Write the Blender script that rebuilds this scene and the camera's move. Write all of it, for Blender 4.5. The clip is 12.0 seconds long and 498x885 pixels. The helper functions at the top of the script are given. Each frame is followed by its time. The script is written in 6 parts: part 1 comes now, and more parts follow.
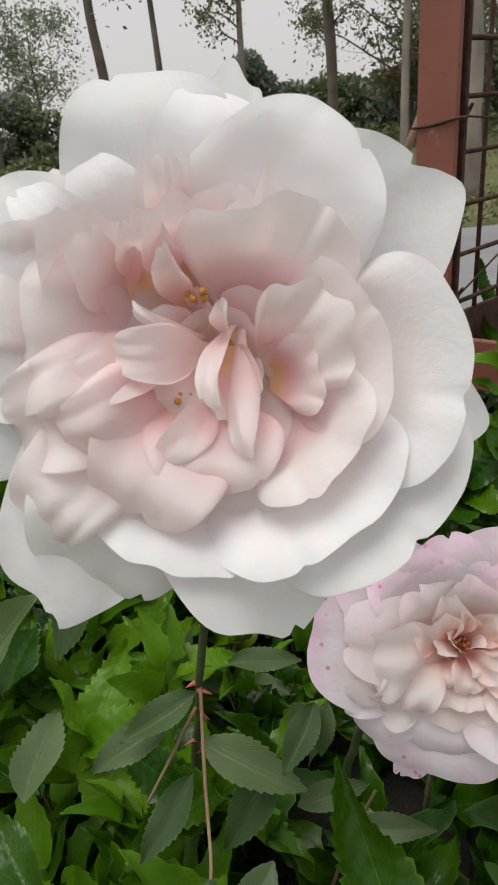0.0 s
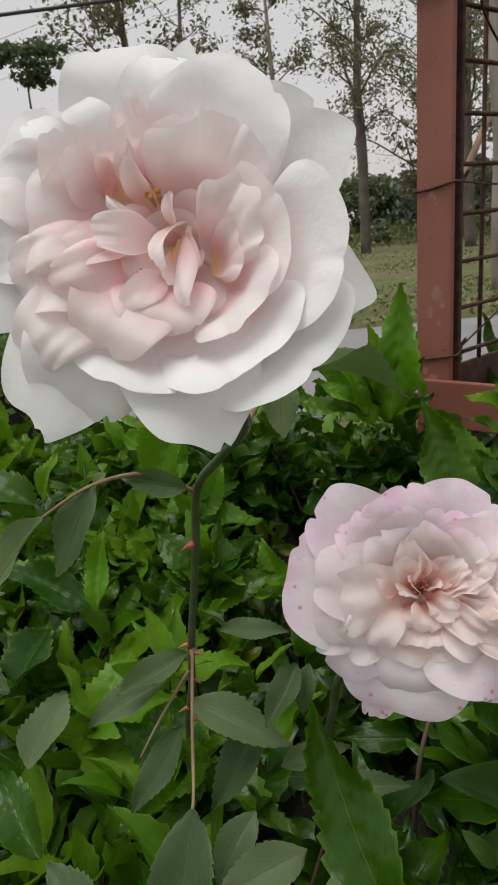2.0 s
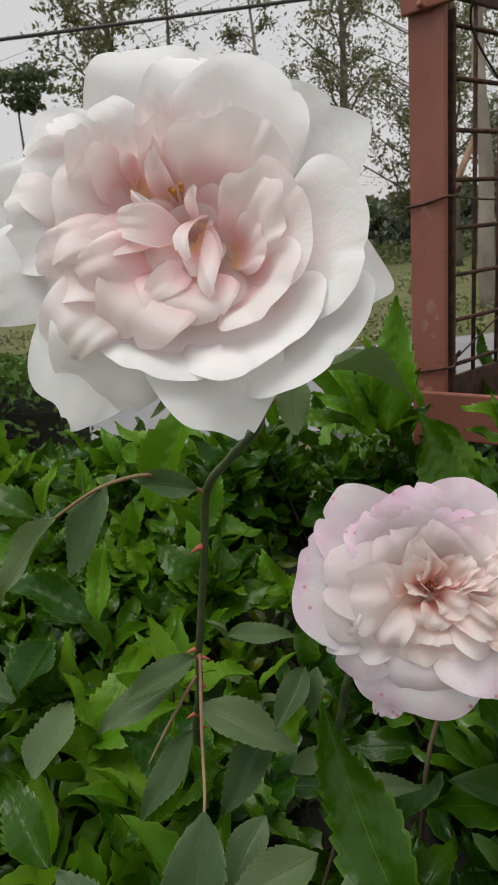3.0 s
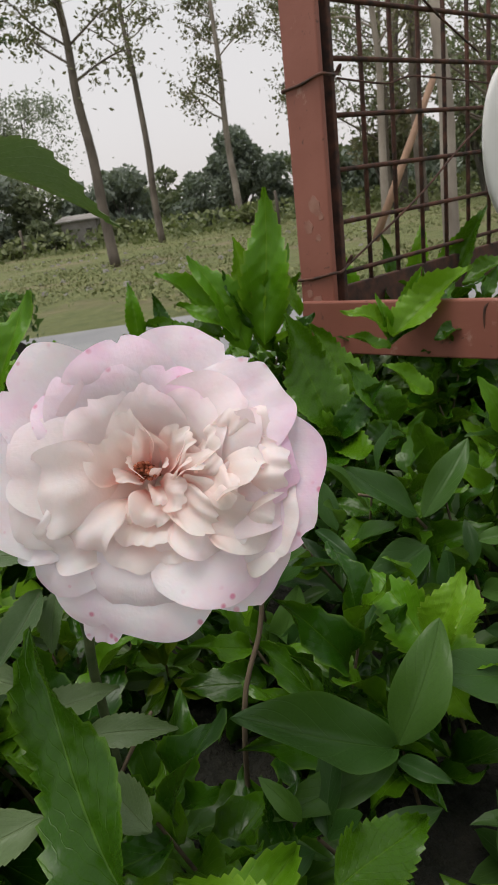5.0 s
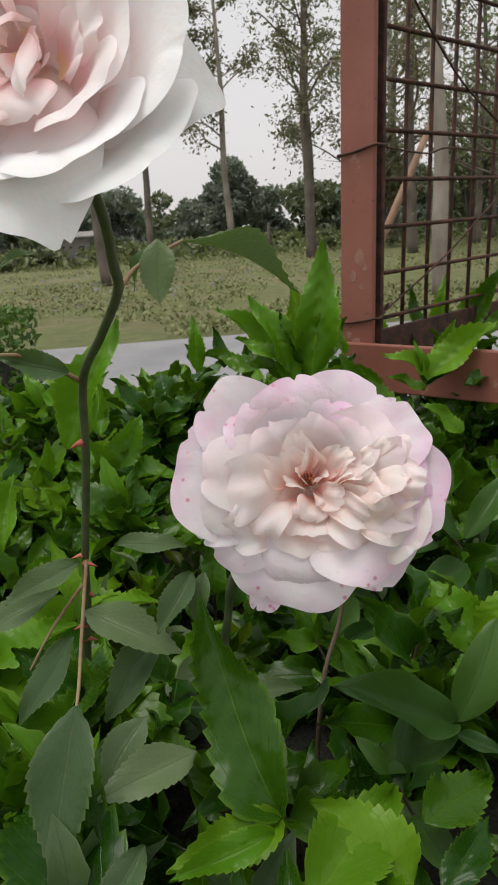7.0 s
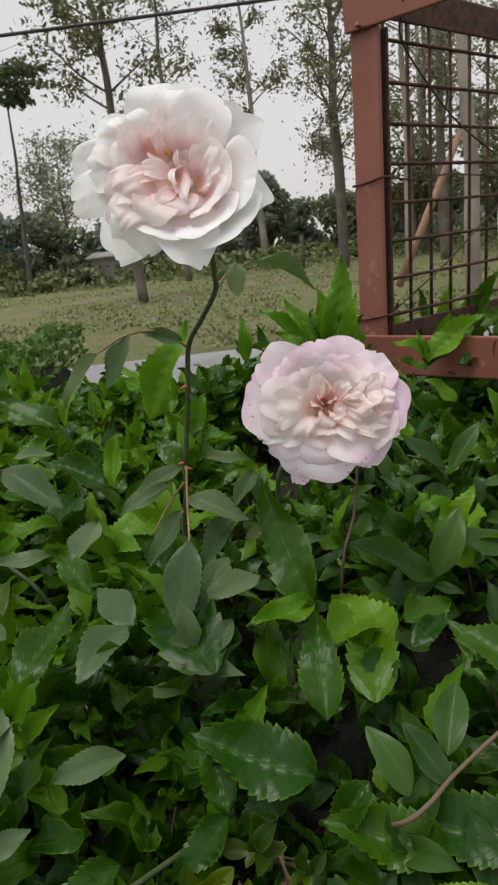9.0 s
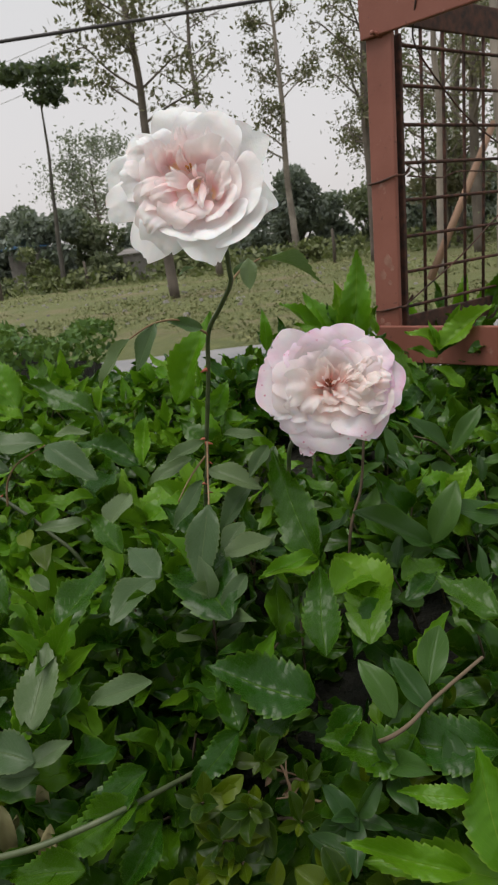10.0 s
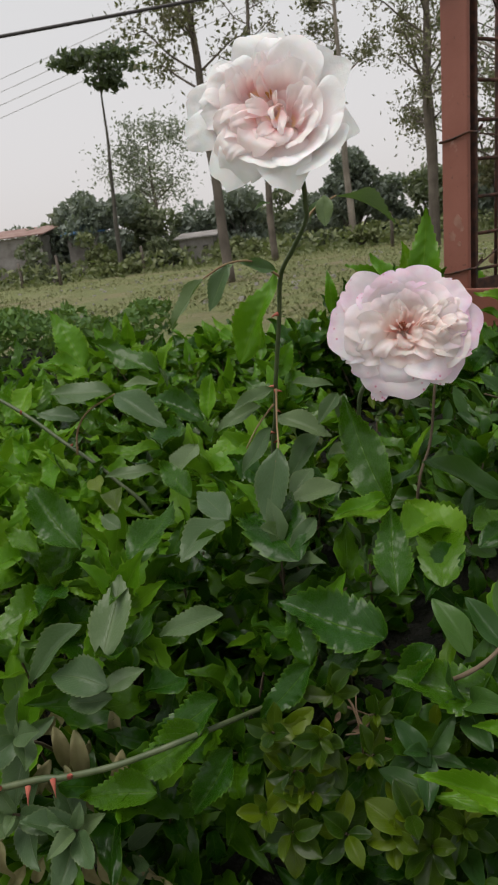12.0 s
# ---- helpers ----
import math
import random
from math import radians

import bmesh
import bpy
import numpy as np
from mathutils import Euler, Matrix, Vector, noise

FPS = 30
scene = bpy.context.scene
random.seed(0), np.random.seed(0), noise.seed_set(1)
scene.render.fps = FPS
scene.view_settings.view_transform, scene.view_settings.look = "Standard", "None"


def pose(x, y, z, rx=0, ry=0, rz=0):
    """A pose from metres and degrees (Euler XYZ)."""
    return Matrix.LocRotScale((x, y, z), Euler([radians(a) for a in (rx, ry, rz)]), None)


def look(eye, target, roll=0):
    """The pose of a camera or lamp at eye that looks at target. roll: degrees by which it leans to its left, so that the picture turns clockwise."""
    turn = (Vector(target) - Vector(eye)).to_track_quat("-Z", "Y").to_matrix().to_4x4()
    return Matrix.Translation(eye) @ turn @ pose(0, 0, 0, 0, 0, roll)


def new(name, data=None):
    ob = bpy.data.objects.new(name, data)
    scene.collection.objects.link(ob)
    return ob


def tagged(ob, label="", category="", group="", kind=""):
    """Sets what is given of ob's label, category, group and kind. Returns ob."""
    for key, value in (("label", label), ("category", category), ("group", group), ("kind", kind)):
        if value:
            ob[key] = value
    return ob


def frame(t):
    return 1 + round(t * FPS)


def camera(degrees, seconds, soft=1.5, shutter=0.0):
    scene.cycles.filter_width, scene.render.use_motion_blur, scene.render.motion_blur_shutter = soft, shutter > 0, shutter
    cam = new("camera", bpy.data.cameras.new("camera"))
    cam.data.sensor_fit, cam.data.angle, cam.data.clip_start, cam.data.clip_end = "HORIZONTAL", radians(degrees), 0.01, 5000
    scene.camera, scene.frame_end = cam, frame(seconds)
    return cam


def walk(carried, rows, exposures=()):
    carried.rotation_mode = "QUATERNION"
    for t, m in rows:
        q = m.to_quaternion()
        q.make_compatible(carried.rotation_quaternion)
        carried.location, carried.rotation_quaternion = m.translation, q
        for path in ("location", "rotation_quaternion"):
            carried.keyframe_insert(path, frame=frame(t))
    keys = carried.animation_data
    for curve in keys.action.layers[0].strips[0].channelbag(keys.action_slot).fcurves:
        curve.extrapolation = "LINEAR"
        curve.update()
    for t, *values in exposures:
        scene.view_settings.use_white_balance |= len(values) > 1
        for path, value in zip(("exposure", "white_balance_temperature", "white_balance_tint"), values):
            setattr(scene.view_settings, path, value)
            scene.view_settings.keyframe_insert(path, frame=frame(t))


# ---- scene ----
cam = camera(38.0, 12.0, 1.2)
cam.data.dof.use_dof, cam.data.dof.focus_distance, cam.data.dof.aperture_fstop = True, 0.18, 130
PATH = [
    (0, (0.004, -0.058, 1.243), (0.026, 1.778, 0.45), -5.7),
    (0.5, (-0.002, -0.069, 1.235), (0.01, 1.782, 0.478), -4.9),
    (1, (-0.006, -0.075, 1.231), (-0.004, 1.798, 0.527), -4.9),
    (1.2, (-0.003, -0.080, 1.228), (-0.018, 1.808, 0.576), -5.3),
    (1.5, (0.003, -0.091, 1.23), (-0.039, 1.808, 0.604), -5.2),
    (1.6, (0.006, -0.097, 1.227), (-0.042, 1.811, 0.628), -5.4),
    (2, (0.017, -0.104, 1.214), (-0.028, 1.814, 0.652), -5.8),
    (2.5, (0.017, -0.105, 1.215), (-0.016, 1.826, 0.693), -5.9),
    (2.7, (0.008, -0.108, 1.214), (-0.011, 1.825, 0.702), -5.8),
    (4.3, (0.061, -0.108, 1.162), (0.053, 1.816, 0.617), -7.6),
    (4.5, (0.073, -0.094, 1.156), (0.073, 1.822, 0.584), -8.1),
    (5, (0.09, -0.061, 1.155), (0.126, 1.836, 0.522), -8.3),
    (5.5, (0.08, -0.048, 1.15), (0.15, 1.844, 0.505), -6.8),
    (6, (0.06, -0.055, 1.154), (0.16, 1.843, 0.532), -5.5),
    (6.5, (0.04, -0.083, 1.172), (0.155, 1.827, 0.588), -4.5),
    (6.7, (0.036, -0.095, 1.173), (0.145, 1.817, 0.595), -4.2),
    (8.3, (0.025, -0.221, 1.193), (0.104, 1.708, 0.67), -4.7),
    (8.5, (0.019, -0.243, 1.192), (0.078, 1.686, 0.669), -5.1),
    (9, (0.019, -0.281, 1.182), (0.024, 1.649, 0.655), -6.3),
    (9.5, (0.024, -0.312, 1.181), (-0.015, 1.616, 0.649), -6.9),
    (10, (0.029, -0.335, 1.183), (-0.052, 1.592, 0.652), -6.9),
    (10.5, (0.017, -0.34, 1.18), (-0.121, 1.582, 0.644), -6.9),
    (11, (0.009, -0.339, 1.165), (-0.179, 1.578, 0.627), -6.9),
    (11.5, (0.018, -0.339, 1.163), (-0.198, 1.573, 0.619), -7.0),
    (12, (0.015, -0.341, 1.158), (-0.214, 1.568, 0.607), -7.2),
]
walk(cam, [(t, look(eye, target, roll)) for t, eye, target, roll in PATH], [(0, 0.02), (1.0, 0.0), (2.7, -0.02), (4.3, 0.22), (6.7, 0.24), (8.3, 0.16), (12, 0.14)])

# ---------- world and light: late, hazy afternoon, soft even light ----------
world = bpy.data.worlds.new("hazy_sky")
scene.world = world
world.use_nodes = True
wn, wl = world.node_tree.nodes, world.node_tree.links
sky = wn.new("ShaderNodeTexSky")
sky.sky_type, sky.sun_disc = "NISHITA", False
SUN_EL, SUN_ROT = radians(75), radians(231)
sky.sun_elevation, sky.sun_rotation = SUN_EL, SUN_ROT
sky.air_density, sky.dust_density, sky.ozone_density = 1.0, 2.0, 1.0
pale = wn.new("ShaderNodeHueSaturation")
pale.inputs["Saturation"].default_value = 0.25
wl.new(sky.outputs[0], pale.inputs["Color"])
dim = wn.new("ShaderNodeVectorMath")
dim.operation = "SCALE"
dim.inputs["Scale"].default_value = 0.10
wl.new(pale.outputs[0], dim.inputs[0])
haze = wn.new("ShaderNodeMix")
haze.data_type = "RGBA"
haze.inputs[0].default_value = 0.70
air = wn.new("ShaderNodeTexCoord")
high = wn.new("ShaderNodeSeparateXYZ")
wl.new(air.outputs["Generated"], high.inputs[0])
tone = wn.new("ShaderNodeValToRGB")
tone.color_ramp.elements[0].color = (0.75, 0.70, 0.695, 1)
tone.color_ramp.elements[1].position, tone.color_ramp.elements[1].color = 0.35, (0.77, 0.765, 0.765, 1)
zenith = tone.color_ramp.elements.new(1.0)
zenith.color = (0.44, 0.47, 0.52, 1)
wl.new(high.outputs[2], tone.inputs[0])
wl.new(tone.outputs[0], haze.inputs[7])
wl.new(dim.outputs[0], haze.inputs[6])
wl.new(haze.outputs[2], wn["Background"].inputs["Color"])
wn["Background"].inputs["Strength"].default_value = 1.0

sun_data = bpy.data.lights.new("sun", "SUN")
sun_data.energy, sun_data.angle, sun_data.color = 2.3, radians(45), (1.0, 0.95, 0.88)
sun = new("sun", sun_data)
sun.matrix_world = look((-2.0, -1.6, 11.0), (0, 0, 1))

scene.view_settings.exposure = 0.25

rng = np.random.default_rng(7)


# ---------- mesh helpers ----------
def mesh_np(name, verts, faces, uvs=None, mats=(), smooth=True):
    """A mesh from arrays; faces are rows of 3 or 4 indices, uvs one pair for each vertex."""
    me = bpy.data.meshes.new(name)
    verts, faces = np.asarray(verts, np.float32), np.asarray(faces, np.int32)
    n, k = faces.shape
    me.vertices.add(len(verts))
    me.vertices.foreach_set("co", verts.ravel())
    me.loops.add(n * k)
    me.loops.foreach_set("vertex_index", faces.ravel())
    me.polygons.add(n)
    me.polygons.foreach_set("loop_start", np.arange(0, n * k, k, dtype=np.int32))
    me.polygons.foreach_set("use_smooth", np.full(n, smooth))
    if uvs is not None:
        layer = me.uv_layers.new(name="UVMap")
        layer.data.foreach_set("uv", np.asarray(uvs, np.float32)[faces.ravel()].ravel())
    me.update(calc_edges=True)
    me.validate()
    for m in mats:
        me.materials.append(m)
    return me


def part(name, data, material=None, parent=None, label=""):
    """Links a mesh or a bmesh as one object under a thing or a part."""
    if isinstance(data, bmesh.types.BMesh):
        me = bpy.data.meshes.new(name)
        data.to_mesh(me)
        data.free()
        data = me
    if material and not data.materials:
        data.materials.append(material)
    ob = new(name, data)
    if parent:
        ob.parent = parent
    return tagged(ob, label)


def tube(points, radii, sides=8, cap=True):
    """Vertices, quads and uvs of a tapered tube along points."""
    P = np.asarray(points, float)
    R = np.broadcast_to(np.asarray(radii, float), (len(P),))
    T = np.gradient(P, axis=0)
    T /= np.linalg.norm(T, axis=1)[:, None] + 1e-12
    ref = np.array([0.31, 0.87, 0.12]) if abs(T[0] @ np.array([0.31, 0.87, 0.12])) < 0.85 else np.array([1.0, 0, 0.2])
    A = np.cross(T, ref)
    A /= np.linalg.norm(A, axis=1)[:, None]
    B = np.cross(T, A)
    a = np.linspace(0, 2 * np.pi, sides, endpoint=False)
    V = P[:, None] + R[:, None, None] * (np.cos(a)[None, :, None] * A[:, None] + np.sin(a)[None, :, None] * B[:, None])
    i, j = np.meshgrid(np.arange(len(P) - 1), np.arange(sides), indexing="ij")
    j2 = (j + 1) % sides
    F = np.stack([i * sides + j, i * sides + j2, (i + 1) * sides + j2, (i + 1) * sides + j], -1).reshape(-1, 4)
    L = np.r_[0, np.cumsum(np.linalg.norm(np.diff(P, axis=0), axis=1))]
    uv = np.stack(np.broadcast_arrays(a[None] / 6.283, L[:, None]), -1).reshape(-1, 2)
    V = V.reshape(-1, 3)
    if cap:
        n = len(V)
        V = np.vstack([V, P[0] - T[0] * R[0] * 0.3, P[-1] + T[-1] * R[-1] * 0.5])
        uv = np.vstack([uv, [0, 0], [0, L[-1]]])
        k = np.arange(sides)
        k2 = (k + 1) % sides
        e = (len(P) - 1) * sides
        F = np.vstack([F, np.stack([k2, k, np.full(sides, n), np.full(sides, n)], -1), np.stack([e + k, e + k2, np.full(sides, n + 1), np.full(sides, n + 1)], -1)])
    return V, F, uv


def joined(pieces):
    """Several (verts, faces, uvs) as one."""
    V, F, U, n = [], [], [], 0
    for v, f, u in pieces:
        V.append(v), F.append(np.asarray(f) + n), U.append(u)
        n += len(v)
    return np.vstack(V), np.vstack(F), np.vstack(U)


def tube_mesh(name, points, radii, mat, sides=8):
    V, F, U = tube(points, radii, sides)
    tri = F[F[:, 2] == F[:, 3]][:, :3]
    quad = F[F[:, 2] != F[:, 3]]
    q = np.vstack([quad[:, :3], quad[:, [0, 2, 3]], tri])
    return mesh_np(name, V, q, U, [mat])


def spline(points, n=24):
    """A smooth line through a few points."""
    P = np.asarray(points, float)
    t = np.linspace(0, len(P) - 1, n)
    i = np.clip(t.astype(int), 0, len(P) - 2)
    f = (t - i)[:, None]
    a, b, c, d = P[np.maximum(i - 1, 0)], P[i], P[i + 1], P[np.minimum(i + 2, len(P) - 1)]
    return 0.5 * (2 * b + (c - a) * f + (2 * a - 5 * b + 4 * c - d) * f**2 + (3 * b - a - 3 * c + d) * f**3)


def bar(name, a, b, w, h, mat, parent, label="", bevel=0.0015, up=(0, 0, 1)):
    """A rectangular bar from a to b, w across and h high, with softened edges."""
    a, b = Vector(a), Vector(b)
    d = b - a
    x = d.normalized()
    y = Vector(up).cross(x).normalized()
    z = x.cross(y)
    bm = bmesh.new()
    bmesh.ops.create_cube(bm, size=1)
    bmesh.ops.scale(bm, vec=(d.length, w, h), verts=bm.verts)
    bmesh.ops.bevel(bm, geom=bm.edges[:], offset=bevel, segments=2, affect="EDGES", profile=0.5)
    m = Matrix((x, y, z)).transposed().to_4x4()
    m.translation = (a + b) / 2
    bmesh.ops.transform(bm, matrix=m, verts=bm.verts)
    return part(name, bm, mat, parent, label)


# ---------- materials ----------
class Nodes:
    """A short way to write node materials."""

    def __init__(self, name):
        self.mat = bpy.data.materials.new(name)
        self.mat.use_nodes = True
        self.tree = self.mat.node_tree
        self.bsdf = self.tree.nodes["Principled BSDF"]
        self.out = self.tree.nodes["Material Output"]

    def add(self, kind, values=None, **props):
        node = self.tree.nodes.new("ShaderNode" + kind)
        if "data_type" in props:
            node.data_type = props["data_type"]
        if "blend_type" in props:
            node.blend_type = props["blend_type"]
        if "operation" in props:
            node.operation = props["operation"]
        if "use_clamp" in props:
            node.use_clamp = props["use_clamp"]
        if "feature" in props:
            node.feature = props["feature"]
        for key, value in (values or {}).items():
            if isinstance(value, bpy.types.NodeSocket):
                self.tree.links.new(value, node.inputs[key])
            else:
                node.inputs[key].default_value = value
        return node

    def math(self, op, a, b=0.0, clamp=False):
        node = self.add("Math", {0: a, 1: b}, operation=op, use_clamp=clamp)
        return node.outputs[0]

    def mix(self, fac, a, b, blend="MIX"):
        node = self.add("Mix", {0: fac, 6: a, 7: b}, data_type="RGBA", blend_type=blend)
        return node.outputs[2]

    def noise(self, scale, detail=4, vector=None, rough=0.55):
        values = {"Scale": scale, "Detail": detail, "Roughness": rough}
        if vector is not None:
            values["Vector"] = vector
        return self.add("TexNoise", values).outputs["Fac"]

    def ramp(self, fac, stops):
        node = self.add("ValToRGB", {0: fac})
        el = node.color_ramp.elements
        while len(el) < len(stops):
            el.new(0.5)
        for e, (p, c) in zip(el, stops):
            e.position, e.color = p, (*c, 1)
        return node.outputs[0]

    def span(self, value, lo, hi, a=0.0, b=1.0):
        return self.add("MapRange", {0: value, 1: lo, 2: hi, 3: a, 4: b}).outputs[0]

    def set(self, **values):
        for key, value in values.items():
            key = key.replace("_", " ")
            if isinstance(value, bpy.types.NodeSocket):
                self.tree.links.new(value, self.bsdf.inputs[key])
            else:
                self.bsdf.inputs[key].default_value = value
        return self

    def bump(self, height, strength=0.3, distance=0.001):
        b = self.add("Bump", {"Height": height, "Strength": strength, "Distance": distance})
        self.tree.links.new(b.outputs[0], self.bsdf.inputs["Normal"])
        return b.outputs[0]

    def see_through(self, amount, colour, normal=None):
        """Light that passes a thin leaf or petal."""
        t = self.add("BsdfTranslucent", {"Color": colour})
        m = self.add("MixShader", {0: amount, 1: self.bsdf.outputs[0], 2: t.outputs[0]})
        self.tree.links.new(m.outputs[0], self.out.inputs[0])
        return self


def rgb(r, g, b):
    return (r, g, b, 1.0)


def leaf_material(name, dark, light, rough, rib, veins=9.0, dust=0.0, glow=0.25, vein_depth=0.5):
    n = Nodes(name)
    uv = n.add("UVMap").outputs[0]
    sep = n.add("SeparateXYZ", {0: uv})
    across = n.math("ABSOLUTE", n.math("SUBTRACT", sep.outputs[0], 0.5))
    chance = n.math("FRACT", n.math("ADD", n.add("ObjectInfo").outputs["Random"], n.add("NewGeometry").outputs["Random Per Island"]))
    obj = n.add("TexCoord").outputs["Object"]
    patch = n.noise(60.0, 5, obj)
    base = n.mix(n.math("POWER", chance, 2.2), rgb(*dark), rgb(*light))
    base = n.mix(n.span(patch, 0.3, 0.75, 0.0, 0.30), base, rgb(*[c * 0.6 for c in dark]))
    wave = n.math("SUBTRACT", n.math("MULTIPLY", sep.outputs[1], veins), n.math("MULTIPLY", across, veins * 0.9))
    saw = n.math("ABSOLUTE", n.math("SUBTRACT", n.math("FRACT", wave), 0.5))
    side = n.span(saw, 0.0, 0.06, 1.0, 0.0)
    mid = n.span(across, 0.0, 0.022, 1.0, 0.0)
    vein = n.math("MAXIMUM", n.math("MULTIPLY", side, 0.30), mid)
    base = n.mix(n.math("MULTIPLY", vein, 0.42), base, rgb(*rib))
    base = n.mix(n.span(across, 0.44, 0.5, 0.0, 0.45), base, rgb(*rib))
    if dust:
        film = n.math("MULTIPLY", n.span(n.noise(35.0, 6, obj, 0.7), 0.35, 0.65), dust)
        base = n.mix(film, base, rgb(0.30, 0.31, 0.26))
        specks = n.span(n.noise(900.0, 2, obj), 0.62, 0.72)
        base = n.mix(n.math("MULTIPLY", specks, dust * 0.6), base, rgb(0.42, 0.43, 0.36))
    n.set(Base_Color=base, Roughness=n.span(patch, 0.3, 0.8, rough - 0.08, rough + 0.14), Specular_IOR_Level=0.30)
    flat = n.add("Mapping", {"Vector": uv, "Scale": (0.42, 1, 1)}).outputs[0]
    soft = n.add("TexVoronoi", {"Vector": flat, "Scale": veins * 1.3}, feature="SMOOTH_F1").outputs["Distance"]
    puff = n.math("SUBTRACT", n.math("MULTIPLY", n.math("SUBTRACT", 1.0, soft), vein_depth), n.math("MULTIPLY", n.math("MAXIMUM", mid, n.math("MULTIPLY", side, 0.35)), 0.3))
    n.bump(puff, 0.6, 0.0014)
    return n.see_through(glow, n.mix(0.5, base, rgb(0.17, 0.34, 0.015))).mat


HIB = leaf_material("toothed_leaf", (0.014, 0.058, 0.002), (0.070, 0.165, 0.004), 0.27, (0.11, 0.22, 0.015), 9, 0.0, 0.16, 0.5)
YOUNG = leaf_material("young_leaf", (0.080, 0.215, 0.006), (0.150, 0.305, 0.012), 0.33, (0.24, 0.36, 0.04), 9, 0.0, 0.35, 0.5)
ROSELEAF = leaf_material("rose_leaf", (0.050, 0.100, 0.034), (0.135, 0.195, 0.080), 0.36, (0.17, 0.21, 0.09), 12, 0.07, 0.2, 0.2)
SMOOTH = leaf_material("smooth_leaf", (0.018, 0.060, 0.010), (0.066, 0.145, 0.021), 0.36, (0.075, 0.15, 0.03), 6, 0.02, 0.24, 0.2)
SMALL = leaf_material("small_leaf", (0.014, 0.040, 0.001), (0.115, 0.165, 0.004), 0.33, (0.13, 0.21, 0.03), 7, 0.0, 0.28, 0.2)


def bark_material(name, a, b, scale=8.0, depth=0.01):
    n = Nodes(name)
    obj = n.add("TexCoord").outputs["Object"]
    long = n.add("Mapping", {"Vector": obj, "Scale": (1, 1, 0.25)}).outputs[0]
    f = n.noise(scale, 8, long, 0.65)
    spots = n.noise(scale * 0.22, 4, obj)
    col = n.mix(n.span(f, 0.3, 0.7), rgb(*a), rgb(*b))
    col = n.mix(n.span(spots, 0.45, 0.7, 0, 0.6), col, rgb(*[c * 1.5 for c in b]))
    n.set(Base_Color=col, Roughness=0.88)
    n.bump(f, 0.6, depth)
    return n.mat


STEM = Nodes("green_stem")
_o = STEM.add("TexCoord").outputs["Object"]
_c = STEM.mix(STEM.span(STEM.noise(120, 4, _o), 0.3, 0.7), rgb(0.045, 0.070, 0.026), rgb(0.095, 0.115, 0.052))
STEM.set(Base_Color=_c, Roughness=0.5)
STEM.bump(STEM.noise(700, 3, _o), 0.2, 0.0006)
STEM = STEM.mat
RED_STEM = bark_material("reddish_stem", (0.20, 0.10, 0.055), (0.23, 0.18, 0.095), 150, 0.0006)
THORN = bark_material("thorn", (0.30, 0.05, 0.035), (0.36, 0.12, 0.08), 200, 0.0003)
TWIG = bark_material("twig", (0.06, 0.042, 0.026), (0.13, 0.095, 0.06), 90, 0.0008)
BARK = bark_material("grey_bark", (0.07, 0.056, 0.046), (0.145, 0.12, 0.10), 6, 0.02)
PALE_BARK = bark_material("pale_bark", (0.18, 0.15, 0.125), (0.30, 0.26, 0.22), 5, 0.02)
DARK_BARK = bark_material("dark_bark", (0.05, 0.045, 0.04), (0.11, 0.10, 0.085), 6, 0.02)


def far_leaf(name, a, b):
    n = Nodes(name)
    r = n.add("NewGeometry").outputs["Random Per Island"]
    col = n.mix(r, rgb(*a), rgb(*b))
    n.set(Base_Color=col, Roughness=0.6)
    return n.see_through(0.25, n.mix(0.5, col, rgb(0.2, 0.3, 0.05))).mat


# dark foliage made paler and greyer: the haze before it is in the colour
FAR_DARK_HAZED = far_leaf("hazed_dark_tree_leaves", (0.145, 0.175, 0.145), (0.235, 0.265, 0.22))
FAR_MID = far_leaf("tree_leaves", (0.11, 0.135, 0.08), (0.20, 0.22, 0.13))
FAR_DRY = far_leaf("dry_tree_leaves", (0.10, 0.095, 0.055), (0.21, 0.19, 0.12))
# distance haze is put into this pale leaf colour
FAR_HAZE = far_leaf("haze_tinted_leaves", (0.19, 0.215, 0.17), (0.30, 0.32, 0.26))
UMBRELLA = far_leaf("umbrella_crown_leaves", (0.04, 0.06, 0.035), (0.09, 0.115, 0.07))
FAR_WEED = far_leaf("scrub_leaves", (0.10, 0.125, 0.045), (0.20, 0.215, 0.10))
FAR_GREEN = far_leaf("hedge_leaves", (0.035, 0.095, 0.012), (0.10, 0.19, 0.03))


